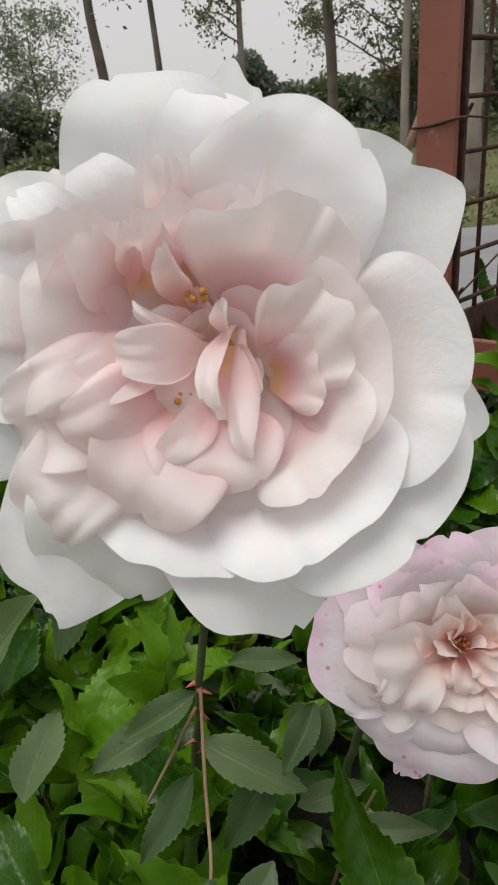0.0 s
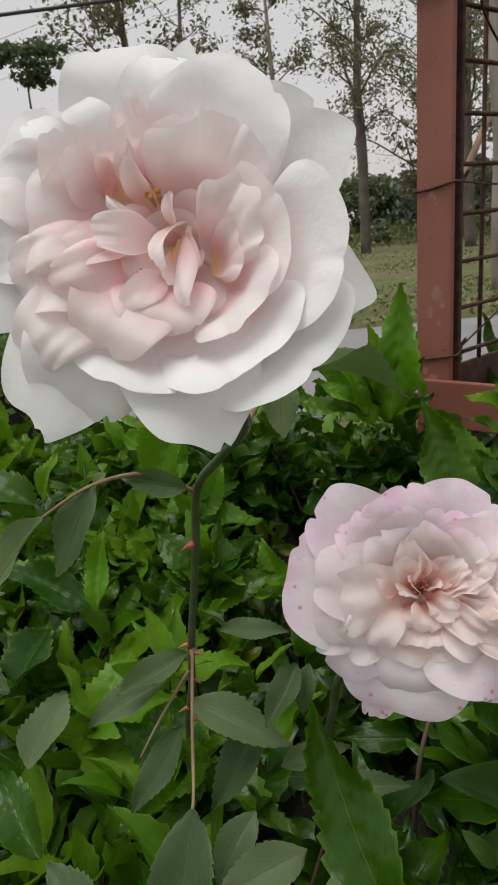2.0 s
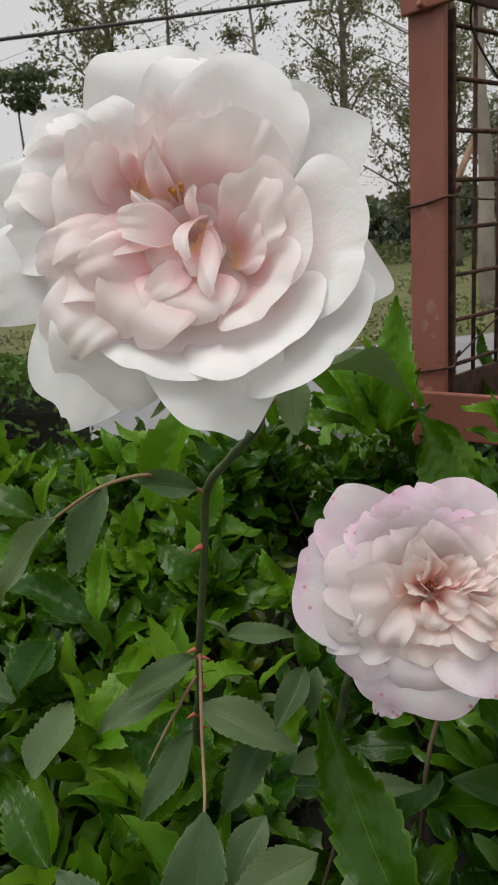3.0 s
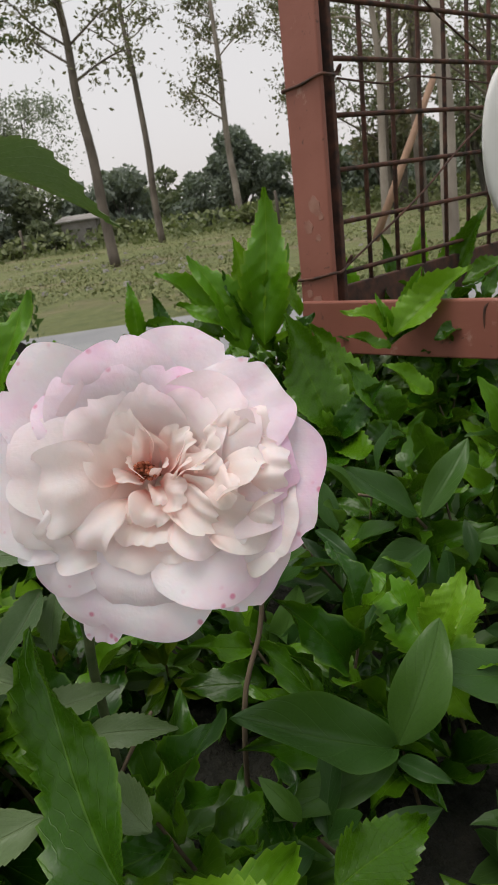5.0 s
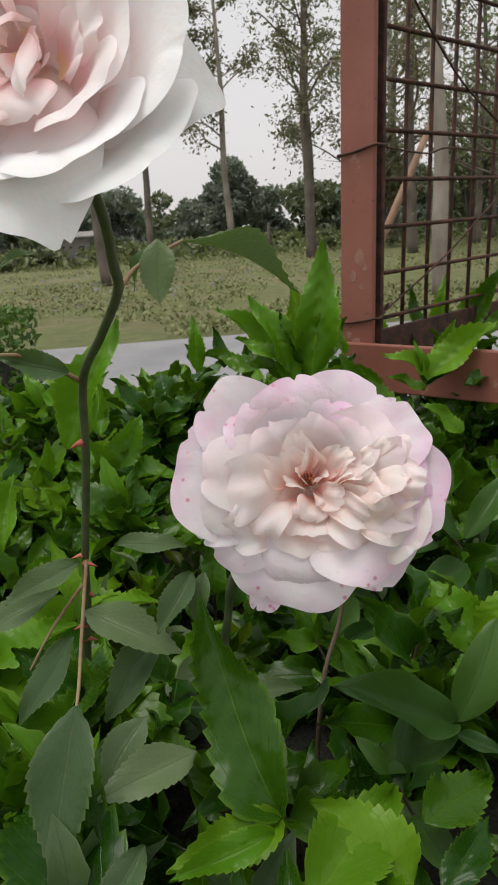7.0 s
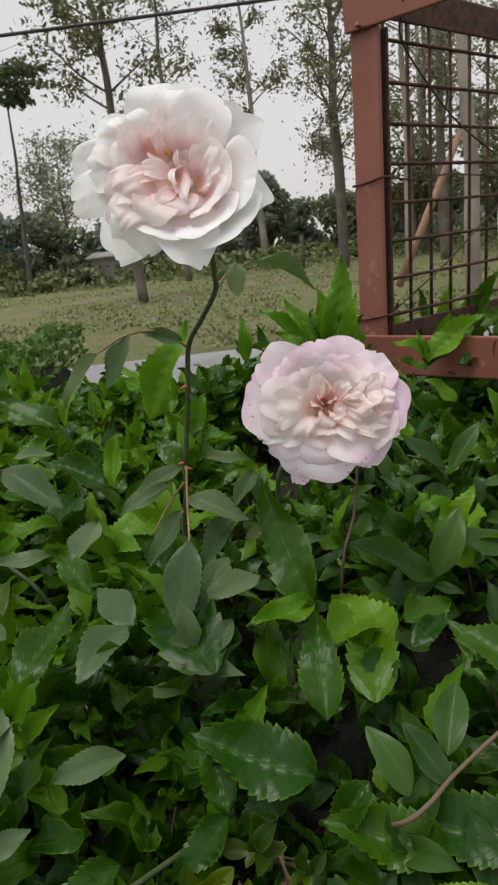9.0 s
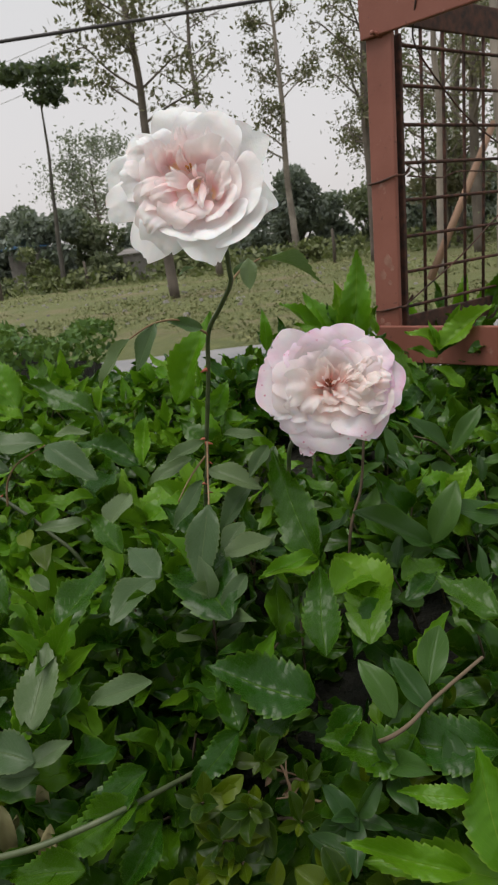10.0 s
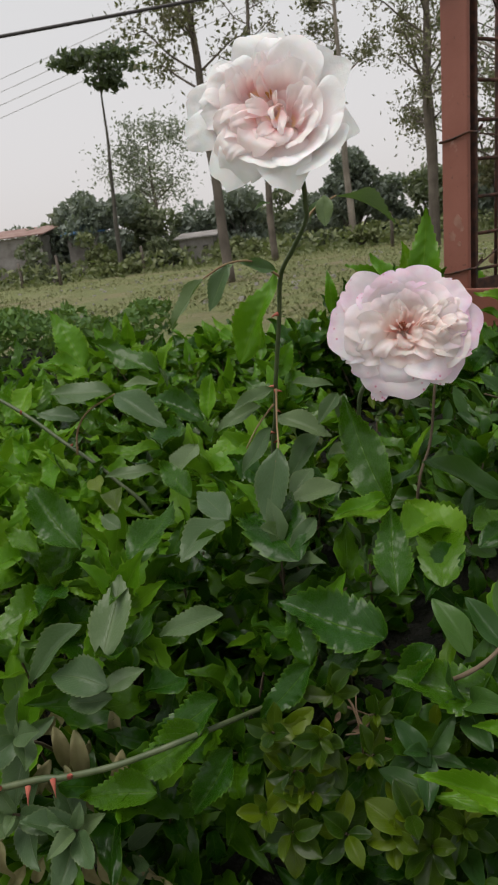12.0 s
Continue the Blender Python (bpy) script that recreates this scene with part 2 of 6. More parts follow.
def petal_material(name, heart, blush, pale, rim, spots, thin=0.30, reach=1.0):
    n = Nodes(name)
    sep = n.add("SeparateXYZ", {0: n.add("UVMap").outputs[0]})
    obj = n.add("TexCoord").outputs["Object"]
    r = n.add("ObjectInfo").outputs["Random"]
    along = n.math("ADD", sep.outputs[1], n.span(n.noise(60, 3, obj), 0.2, 0.8, -0.10, 0.10))
    col = n.ramp(along, [(0.0, heart), (0.15 * reach, heart), (0.32 * reach, blush), (0.62 * reach, pale), (1.0, pale)])
    col = n.mix(n.span(r, 0, 1, 0.0, 0.25), col, rgb(*pale))
    edge = n.math("MULTIPLY", n.span(along, 0.68, 1.0), n.span(n.noise(40, 4, obj), 0.34, 0.62))
    col = n.mix(n.math("MULTIPLY", edge, spots), col, rgb(*rim))
    if spots > 0.8:
        dots = n.add("TexVoronoi", {"Vector": obj, "Scale": 260.0}).outputs["Distance"]
        some = n.span(n.noise(60, 2, obj), 0.50, 0.56)
        dot = n.math("MULTIPLY", n.math("MULTIPLY", n.span(dots, 0.12, 0.26, 1, 0), some), n.span(along, 0.6, 0.8))
        col = n.mix(n.math("MULTIPLY", dot, 0.8), col, rgb(0.70, 0.16, 0.32))
    thread = n.noise(34, 3, n.add("Mapping", {"Vector": n.add("UVMap").outputs[0], "Scale": (3.0, 0.25, 1)}).outputs[0])
    col = n.mix(n.span(thread, 0.5, 0.75, 0.0, 0.08), col, rgb(*blush))
    n.set(Base_Color=col, Roughness=0.55, Specular_IOR_Level=0.25, Sheen_Weight=0.15, Subsurface_Weight=0.25, Subsurface_Radius=(0.004, 0.0022, 0.0018), Subsurface_Scale=1.0)
    n.bump(n.math("ADD", n.math("ADD", n.math("MULTIPLY", thread, 0.12), n.math("MULTIPLY", n.noise(300, 4, obj), 0.5)), n.math("MULTIPLY", n.noise(75, 4, obj, 0.5), 2.2)), 0.30, 0.0011)
    return n.see_through(thin, n.mix(0.2, col, rgb(*blush))).mat


PETAL_A = petal_material("blush_white_petal", (0.975, 0.80, 0.68), (0.970, 0.82, 0.815), (0.945, 0.937, 0.945), (0.945, 0.94, 0.945), 0.2)
INNER_A = petal_material("pink_inner_petal", (0.985, 0.72, 0.42), (0.985, 0.665, 0.67), (0.97, 0.87, 0.865), (0.965, 0.95, 0.945), 0.75, 0.42, 1.1)
TONGUE_A = petal_material("pale_pink_petal", (0.975, 0.81, 0.79), (0.98, 0.735, 0.74), (0.965, 0.90, 0.895), (0.965, 0.95, 0.948), 0.75, 0.42, 1.15)
PETAL_B = petal_material("pink_edged_petal", (0.97, 0.82, 0.75), (0.97, 0.87, 0.86), (0.955, 0.885, 0.925), (0.90, 0.57, 0.78), 0.95, 0.36)
MIDDLE_B = petal_material("pink_touched_petal", (0.975, 0.77, 0.68), (0.975, 0.84, 0.81), (0.966, 0.90, 0.90), (0.93, 0.69, 0.80), 0.6, 0.42, 1.1)
INNER_B = petal_material("cream_inner_petal", (0.975, 0.53, 0.45), (0.975, 0.77, 0.72), (0.972, 0.878, 0.85), (0.968, 0.93, 0.925), 0.7, 0.46, 1.3)
n = Nodes("stamens")
n.set(Base_Color=rgb(0.55, 0.24, 0.05), Roughness=0.6)
STAMEN = n.mat
n = Nodes("old_stamens")
n.set(Base_Color=rgb(0.40, 0.12, 0.06), Roughness=0.7)
OLD_STAMEN = n.mat

n = Nodes("red_oxide_paint")
o = n.add("TexCoord").outputs["Object"]
col = n.mix(n.span(n.noise(14, 5, o), 0.3, 0.7), rgb(0.225, 0.075, 0.050), rgb(0.29, 0.105, 0.075))
col = n.mix(n.span(n.noise(30, 6, o, 0.7), 0.62, 0.70, 0, 0.8), col, rgb(0.42, 0.25, 0.20))
col = n.mix(n.span(n.noise(170, 4, o), 0.66, 0.72, 0, 0.8), col, rgb(0.10, 0.045, 0.03))
n.set(Base_Color=col, Roughness=0.55)
n.bump(n.noise(220, 4, o), 0.25, 0.0008)
PAINT = n.mat

n = Nodes("rusty_wire_and_rail_shade")
o = n.add("TexCoord").outputs["Object"]
col = n.mix(n.span(n.noise(90, 5, o), 0.35, 0.65), rgb(0.035, 0.022, 0.018), rgb(0.12, 0.05, 0.032))
n.set(Base_Color=col, Roughness=0.75, Metallic=0.2)
n.bump(n.noise(800, 3, o), 0.4, 0.0005)
WIRE_AND_SHADE = n.mat

n = Nodes("field_grass")
o = n.add("TexCoord").outputs["Object"]
f1, f2 = n.noise(0.35, 6, o, 0.65), n.noise(3.5, 8, o, 0.7)
col = n.mix(n.span(f2, 0.3, 0.7), rgb(0.11, 0.135, 0.042), rgb(0.21, 0.22, 0.08))
col = n.mix(n.span(f1, 0.50, 0.66, 0, 0.8), col, rgb(0.26, 0.20, 0.125))
n.set(Base_Color=col, Roughness=0.95)
n.bump(n.noise(9, 8, o, 0.75), 0.9, 0.12)
GRASS = n.mat

n = Nodes("worn_road")
o = n.add("TexCoord").outputs["Object"]
col = n.mix(n.span(n.noise(1.2, 6, o), 0.3, 0.7), rgb(0.19, 0.19, 0.20), rgb(0.27, 0.265, 0.265))
col = n.mix(n.span(n.noise(60, 3, o), 0.55, 0.7, 0, 0.5), col, rgb(0.12, 0.12, 0.12))
n.set(Base_Color=col, Roughness=0.85)
n.bump(n.noise(120, 4, o), 0.4, 0.004)
ROAD = n.mat

n = Nodes("old_plaster")
o = n.add("TexCoord").outputs["Object"]
col = n.mix(n.span(n.noise(1.1, 7, o, 0.7), 0.35, 0.68), rgb(0.33, 0.31, 0.29), rgb(0.16, 0.14, 0.13))
n.set(Base_Color=col, Roughness=0.9)
PLASTER = n.mat


# ---------- ground, road ----------
g = np.linspace(-1, 1, 61)
gx, gy = np.meshgrid(np.sign(g) * np.abs(g) ** 3 * 400, np.sign(g) * np.abs(g) ** 3 * 400)
gz = np.array([[0.10 * noise.noise(Vector((x * 0.11, y * 0.11, 3.0))) if y > 9 else -0.02 for x, y in zip(a, b)] for a, b in zip(gx, gy)])
k = np.arange(60)
gi, gj = np.meshgrid(k, k, indexing="ij")
gf = np.stack([gi * 61 + gj, gi * 61 + gj + 1, (gi + 1) * 61 + gj + 1, (gi + 1) * 61 + gj], -1).reshape(-1, 4)
ground = part("ground", mesh_np("ground", np.stack([gx, gy, gz], -1).reshape(-1, 3), gf, None, [GRASS]))
tagged(ground, "dry grassy field with bare earth patches", "ground", kind="structure")

bm = bmesh.new()
bmesh.ops.create_cube(bm, size=1)
bmesh.ops.scale(bm, vec=(120, 3.6, 0.08), verts=bm.verts)
bmesh.ops.translate(bm, vec=(0, 6.2, 0.0), verts=bm.verts)
bmesh.ops.bevel(bm, geom=bm.edges[:], offset=0.02, segments=2, affect="EDGES")
road = tagged(part("road", bm, ROAD), "narrow pale grey road beside the field", "road", kind="structure")


# ---------- leaves ----------
def leaf_arrays(kind, rows=15, across=5, bend=0.15, fold=0.25, wavy=0.05, seed=0):
    """A leaf one unit long: stalk end at the origin, along +y, upper side +z."""
    r = np.random.default_rng(seed)
    v = np.linspace(0, 1, rows)
    u = np.linspace(-1, 1, across)
    if kind == "toothed":
        w = 0.228 * np.sin(np.pi * np.clip(v, 0, 1) ** 0.72) ** 0.9 * (1 - 0.15 * v)
        tooth = 0.07
    elif kind == "rose":
        w = 0.215 * np.sin(np.pi * v**0.85) ** 0.85
        tooth = 0.05
    elif kind == "smooth":
        w = 0.185 * np.sin(np.pi * v**0.9) ** 0.75
        tooth = 0.0
    else:
        w = 0.23 * np.sin(np.pi * v**1.35) ** 0.7
        tooth = 0.0
    w = np.maximum(w, 0.012 * (v < 0.5))
    step = 3 if rows > 20 else 2
    saw = 1 - tooth + 2 * tooth * (np.arange(rows) % step) / (step - 1)
    edge = np.where(np.abs(u)[None] > 0.99, saw[:, None], 1.0)
    X = u[None] * w[:, None] * edge
    Y = np.broadcast_to(v[:, None], X.shape) + np.where(np.abs(u)[None] > 0.99, 0.02 * (saw[:, None] > 1), 0) * (tooth > 0)
    ph = r.uniform(0, 6.28, 3)
    Z = fold * np.abs(X) - bend * v[:, None] ** 2 + wavy * np.sin(v[:, None] * 9 + ph[0]) * np.abs(u)[None] ** 2 * 0.5 + 0.02 * np.sin(5 * v[:, None] + ph[1])
    if rows > 20 and kind in ("toothed", "rose"):
        au = np.abs(u)[None]
        Z = Z + (0.019 if kind == "toothed" else 0.006) * np.sin(6.283 * (8 * v[:, None] - 2.2 * au)) * np.sin(np.pi * au) ** 0.7 * np.sin(np.pi * v[:, None])
    X = X + 0.05 * np.sin(2.5 * v[:, None] + ph[2]) * v[:, None]
    V = np.stack([X, Y, Z], -1).reshape(-1, 3)
    i, j = np.meshgrid(np.arange(rows - 1), np.arange(across - 1), indexing="ij")
    F = np.stack([i * across + j, i * across + j + 1, (i + 1) * across + j + 1, (i + 1) * across + j], -1).reshape(-1, 4)
    U = np.stack(np.broadcast_arrays((u[None] + 1) / 2, v[:, None]), -1).reshape(-1, 2)
    return V, F, U


LEAF_MAT = {"toothed": HIB, "young": YOUNG, "rose": ROSELEAF, "smooth": SMOOTH, "small": SMALL}
FINE = {}
for kind in LEAF_MAT:
    shape = {"young": "toothed"}.get(kind, kind)
    FINE[kind] = []
    for s in range(6):
        V, F, U = leaf_arrays(shape, 40, 9, 0.06 + 0.05 * s, 0.35 + 0.2 * (s % 3), 0.17 if shape == "toothed" else 0.08, s)
        FINE[kind].append(mesh_np(kind + "_leaf", V, F, U, [LEAF_MAT[kind]]))
COARSE = {k: [leaf_arrays({"young": "toothed"}.get(k, k), 13 if k in ("toothed", "young") else 8, 5, 0.08 + 0.07 * s, 0.35 + 0.2 * (s % 3), 0.22 if k == "toothed" else 0.08, s) for s in range(5)] for k in LEAF_MAT}


def leaf_matrix(base, along, up, length):
    """The pose of a leaf that grows from base along a direction, its upper side towards up."""
    y = Vector(along).normalized()
    x = y.cross(Vector(up))
    if x.length < 1e-4:
        x = y.orthogonal()
    x.normalize()
    z = x.cross(y)
    m = Matrix((x, y, z)).transposed().to_4x4() @ Matrix.Diagonal((length, length, length, 1))
    m.translation = base
    return m


def hero_leaf(parent, kind, base, tip, up=(0, -0.6, 0.8), wide=1.0, s=0, label=""):
    base, tip = Vector(base), Vector(tip)
    m = leaf_matrix(base, tip - base, up, (tip - base).length) @ Matrix.Diagonal((wide, 1, 1, 1))
    ob = part("leaf", FINE[kind][s % 6], None, parent, label)
    ob.matrix_local = m
    return ob


# ---------- roses ----------
def free_petal(tip, base, W, bulge, cup, curl, roll, ruffle, point, square, seed, nu=41, nv=22):
    """A petal from its foot to its tip, in millimetres from the flower's middle: half as wide as W, arched by bulge, hollowed by cup, turned about its length by roll."""
    r = np.random.default_rng(seed)
    B, T = np.asarray(base) * 0.001, np.asarray(tip) * 0.001
    W, bulge = W * 0.001, bulge * 0.001
    d = T - B
    ln = np.linalg.norm(d)
    d = d / ln
    rad = (T + B) / 2 * [1, 1, 0]
    up = np.array([0, 0, 1.0]) - 0.9 * rad / (np.linalg.norm(rad) + 0.006)
    S = np.cross(d, up)
    S /= np.linalg.norm(S)
    N = np.cross(S, d)
    a = radians(roll)
    S, N = S * math.cos(a) + N * math.sin(a), N * math.cos(a) - S * math.sin(a)
    u, v = np.meshgrid(np.sin(np.linspace(-1, 1, nu) * 1.42) / math.sin(1.42), np.linspace(0, 1, nv) ** 0.9)
    ph = r.uniform(0, 6.28, 8)
    L = 0.34 + 0.66 * np.maximum(1 - np.abs(u) ** square, 0) ** 0.5 + point * np.exp(-(((u - 0.25 * np.sin(ph[6])) / 0.25) ** 2)) + 0.022 * np.sin(4.2 * u + ph[0]) * (1 - u**4)
    L = L + 0.008 * ruffle * np.sin(13 * u + ph[7]) * (1 - u**2) - 0.05 * np.exp(-(((u - 0.6 * np.sin(ph[5])) / 0.05) ** 2))
    L = L / L.max()
    s = v * L
    C = B + 0.58 * (T - B) + N * bulge * 1.7
    sx = s[..., None]
    P = (1 - sx) ** 2 * B + 2 * sx * (1 - sx) * C + sx**2 * T
    tan = 2 * (1 - sx) * (C - B) + 2 * sx * (T - C)
    tan /= np.linalg.norm(tan, axis=-1, keepdims=True)
    Nn = np.cross(np.broadcast_to(S, tan.shape), tan)
    t = np.clip(s / 0.55, 0, 1)
    w = W * (0.30 + 0.70 * t * t * (3 - 2 * t))
    k = min(1.0, ln / 0.035) * (0.5 + 0.5 * min(1, W / 0.012))
    h = cup * u**2 * w - curl * 0.30 * min(ln, 0.03) * np.clip((s - 0.74) / 0.26, 0, 1.3) ** 2
    h = h - (0.3 + curl) * 0.0015 * k * np.clip((np.abs(u) - 0.72) / 0.28, 0, 1) ** 2 * np.clip(s * 1.5, 0, 1)
    rim = v**4
    q = r.uniform(0.7, 1.35, 3)
    some = 0.35 + 0.65 * np.exp(-(((u - r.uniform(-0.7, 0.7)) / 0.45) ** 2))
    h = h + ruffle * k * rim * (0.0014 * np.sin(4.5 * q[0] * u + ph[1]) + 0.0007 * some * np.sin(10 * q[1] * u + ph[2]) + 0.00022 * some * np.sin(19 * q[2] * u + ph[3]))
    h = h + k * (0.0009 * np.sin(5 * s + 3.5 * u + ph[4]) * s + 0.0006 * min(ruffle, 1.2) * s * some * np.sin(6 * q[0] * u + 7 * s + ph[2]) * np.sin(7 * s + ph[3]))
    wild = max(ruffle - 1.0, 0.0) * k
    h = h + wild * s * (0.0028 * np.sin(3.2 * q[1] * u + 3 * s + ph[6]) * np.cos(4 * q[2] * s + ph[7]) + 0.0016 * np.sin(7 * q[0] * u - 5 * s + ph[0]))
    w = w * (1 + 0.25 * wild * np.sin(5 * s + ph[2]))
    P = P + S * (0.0022 * wild * s * np.sin(4 * s + ph[4]))[..., None]
    P = P + S * (u * w)[..., None] + Nn * h[..., None]
    i, j = np.meshgrid(np.arange(nv - 1), np.arange(nu - 1), indexing="ij")
    F = np.stack([i * nu + j, i * nu + j + 1, (i + 1) * nu + j + 1, (i + 1) * nu + j], -1).reshape(-1, 4)
    return P.reshape(-1, 3), F, np.stack([(u + 1) / 2, s], -1).reshape(-1, 2)


def cup_petal(cx, cy, R, mid, span, z0, z1, lip, ruffle, seed, nu=57, nv=26):
    """A broad petal that wraps round a point of the flower, in millimetres: part of a bowl from z0 up to its rim at z1, whose lip turns outward."""
    r = np.random.default_rng(seed)
    ph, q = r.uniform(0, 6.28, 8), r.uniform(0.75, 1.3, 3)
    u, v = np.meshgrid(np.sin(np.linspace(-1, 1, nu) * 1.42) / math.sin(1.42), np.linspace(0, 1, nv) ** 0.85)
    L = 0.42 + 0.58 * np.maximum(1 - np.abs(u) ** 4.5, 0) ** 0.5 + 0.018 * np.sin(3.6 * u + ph[0]) * (1 - u**4)
    L = L - 0.045 * np.exp(-(((u - 0.55 * np.sin(ph[5])) / 0.045) ** 2)) + 0.006 * ruffle * np.sin(14 * u + ph[6])
    s = v * L / L.max()
    ang = radians(mid) + u * radians(span) * 0.5 * (0.82 + 0.18 * s)
    rim = v**4
    rad = R * (0.25 + 0.75 * s**0.72) + lip * np.clip((v - 0.74) / 0.26, 0, 1) ** 1.4
    z = z0 + (z1 - z0) * s**1.3 - 0.55 * lip * np.clip((v - 0.80) / 0.20, 0, 1) ** 2
    wave = 0.9 * np.sin(5 * q[0] * u + ph[1]) + 0.4 * np.sin(11 * q[1] * u + ph[2]) + 0.14 * np.sin(21 * q[2] * u + ph[3])
    rad = rad + ruffle * rim * wave + 0.35 * np.sin(4 * s + 3 * u + ph[4]) * s
    z = z + ruffle * rim * (0.7 * np.sin(6 * q[1] * u + ph[3]) + 0.4 * np.sin(13 * q[0] * u + ph[4]))
    P = np.stack([cx + rad * np.cos(ang), cy + rad * np.sin(ang), z], -1) * 0.001
    i, j = np.meshgrid(np.arange(nv - 1), np.arange(nu - 1), indexing="ij")
    F = np.stack([i * nu + j, i * nu + j + 1, (i + 1) * nu + j + 1, (i + 1) * nu + j], -1).reshape(-1, 4)
    return P.reshape(-1, 3), F, np.stack([(u + 1) / 2, s], -1).reshape(-1, 2)


def bowl_petals(parent, m, cups, mats, seed):
    """The broad wrapped petals of a rose; the first ones, farthest out, take the first material."""
    for k, row in enumerate(cups):
        ob = part("petal", mesh_np("petal", *cup_petal(*row, seed + k), [mats[min(k * len(mats) // len(cups), len(mats) - 1)]]), None, parent)
        ob.matrix_local = m


def rose_bloom(parent, centre, axis, layers, seed=0):
    """Petals in layers of one material, ruffle, pointedness and squareness; each petal is tip, foot, width, bulge, cup, curl and roll."""
    z = Vector(axis).normalized()
    y = (Vector((0, 0, 1)) - z * z.z).normalized()
    x = y.cross(z)
    m = Matrix((x, y, z)).transposed().to_4x4()
    m.translation = centre
    for mat, ruffle, point, square, petals in layers:
        for tx, ty, tz, bx, by, bz, W, bulge, cup, curl, roll in petals:
            seed += 1
            V, F, U = free_petal((tx, ty, tz), (bx, by, bz), W, bulge, cup, curl, roll, ruffle, point, square, seed)
            ob = part("petal", mesh_np("petal", V, F, U, [mat]), None, parent)
            ob.matrix_local = m
    return m


def stamens(parent, m, mat, spread, height, count, seed):
    r = np.random.default_rng(seed)
    out = []
    for _ in range(count):
        a, d = r.uniform(0, 6.28), spread * math.sqrt(r.uniform())
        tip = np.array([math.cos(a) * d, math.sin(a) * d, height + r.normal(0, 0.0012)])
        out.append(tube([np.array([0.3 * tip[0], 0.3 * tip[1], -0.018]), tip * [0.8, 0.8, 1] - [0, 0, 0.002], tip, tip + [0, 0, 0.0006], tip + [0, 0, 0.0007]], [0.00018, 0.0002, 0.00055, 0.0004, 0.00002], 6, False))
    ob = part("stamens", mesh_np("stamens", *joined(out), [mat]), None, parent)
    ob.matrix_local = m
    return tagged(ob, kind="stuff")


def hip(parent, m, mat):
    """The green cup under the petals, with its five sepals."""
    ob = part("calyx", tube_mesh("calyx", [(0, 0, -0.019), (0, 0, -0.0205), (0, 0, -0.023), (0, 0, -0.028), (0, 0, -0.031)], [0.0045, 0.0055, 0.005, 0.0048, 0.0028], mat, 12), None, parent)
    ob.matrix_local = m
    for k in range(5):
        s = part("sepal", FINE["smooth"][k], None, parent)
        s.matrix_local = m @ pose(0, 0, -0.020, 0, 0, k * 72 + 20) @ leaf_matrix((0, 0.005, 0), (0, 1, -0.45), (0, 0.4, 1), 0.022)


def thorn(parent, at, way, size=0.006):
    at, way = Vector(at), Vector(way).normalized()
    part("thorn", tube_mesh("thorn", [at, at + way * size * 0.5 + Vector((0, 0, -0.0002)), at + way * size + Vector((0, 0, -0.0012))], [0.0016, 0.0008, 0.0001], THORN, 7), None, parent)


OUTER = [
    (37.3, 22.2, -8, -4.9, 6.3, -20, 17.1, 2, 0.05, 0.25, 0),
    (36.9, -17.6, -8, -4.9, 6.3, -20, 15.5, 2, 0.05, 0.3, 0),
    (3.4, -42.4, -2.5, -4.9, 6.3, -20, 15.6, 3, 0.1, 0.3, 0),
    (-31.3, -35.4, -4, -4.9, 6.3, -20, 14.2, 3, 0.08, 0.3, 0),
    (7.8, 43.2, -12, -4.9, 6.3, -20, 7.6, 2, 0.1, 0.2, 0),
]
OUTER_ROUND = [
    (-46.4, -9.2, -4, -4.9, 6.1, -19, 11.5, 3, 0.1, 0.65, 0),
    (-45.0, 7.1, -4, -4.9, 6.1, -19, 12.3, 3, 0.1, 0.65, 0),
    (-8.9, 41.3, -4, -4.9, 6.1, -19, 14.4, 3, 0.12, 0.5, 0),
    (2.8, 36.3, -2, -4.9, 6.1, -19, 10.9, 3, 0.12, 0.55, 0),
    (20.6, 29.5, 0, -4.9, 6.1, -19, 14.8, 4, 0.1, 0.7, 0),
    (-34.0, 20.5, -3, -4.9, 6.1, -19, 13.2, 3, 0.1, 0.6, 0),
]
SECOND = [
    (-19.6, 28.0, -2, -4.8, 5.8, -18, 8.7, 2, 0.15, 0.65, 0),
    (-22.7, -32.1, -2, -4.8, 5.8, -18, 15.1, 4, 0.1, 0.65, 0),
    (-37.0, 9.6, -1, -4.8, 5.8, -18, 12.0, 3, 0.1, 0.65, 0),
    (-38.0, -2.0, -1, -4.8, 5.8, -18, 8.3, 3, 0.15, 0.75, 0),
    (-24.2, 23.7, 0, -16.5, 10.5, -18, 5.8, 2, 0.3, 0.65, 0),
]
LEFT = [
    (-29.1, -21.8, 2, -12.6, -6.1, -14, 8.5, 4, 0.15, 0.9, 0),
    (-30.6, -8.5, 1, -12.3, -2.6, -14, 9.0, 4, 0.1, 0.75, 0),
    (-33.4, 14.2, 0, -14.9, 8.0, -14, 9.8, 3, 0.1, 0.55, 0),
    (-28.7, -4.8, 2.5, -10.7, 3.0, -14, 5.5, 4, 0.1, 0.7, -12),
    (-29.0, 5.7, -1, -11.7, 5.4, -14, 11.0, 3, 0.12, 0.6, 0),
]
WALL = [
    (6.8, 18.6, 2.5, 0.9, 5.4, -14, 7.2, -3, 0.5, 0.6, -25),
]
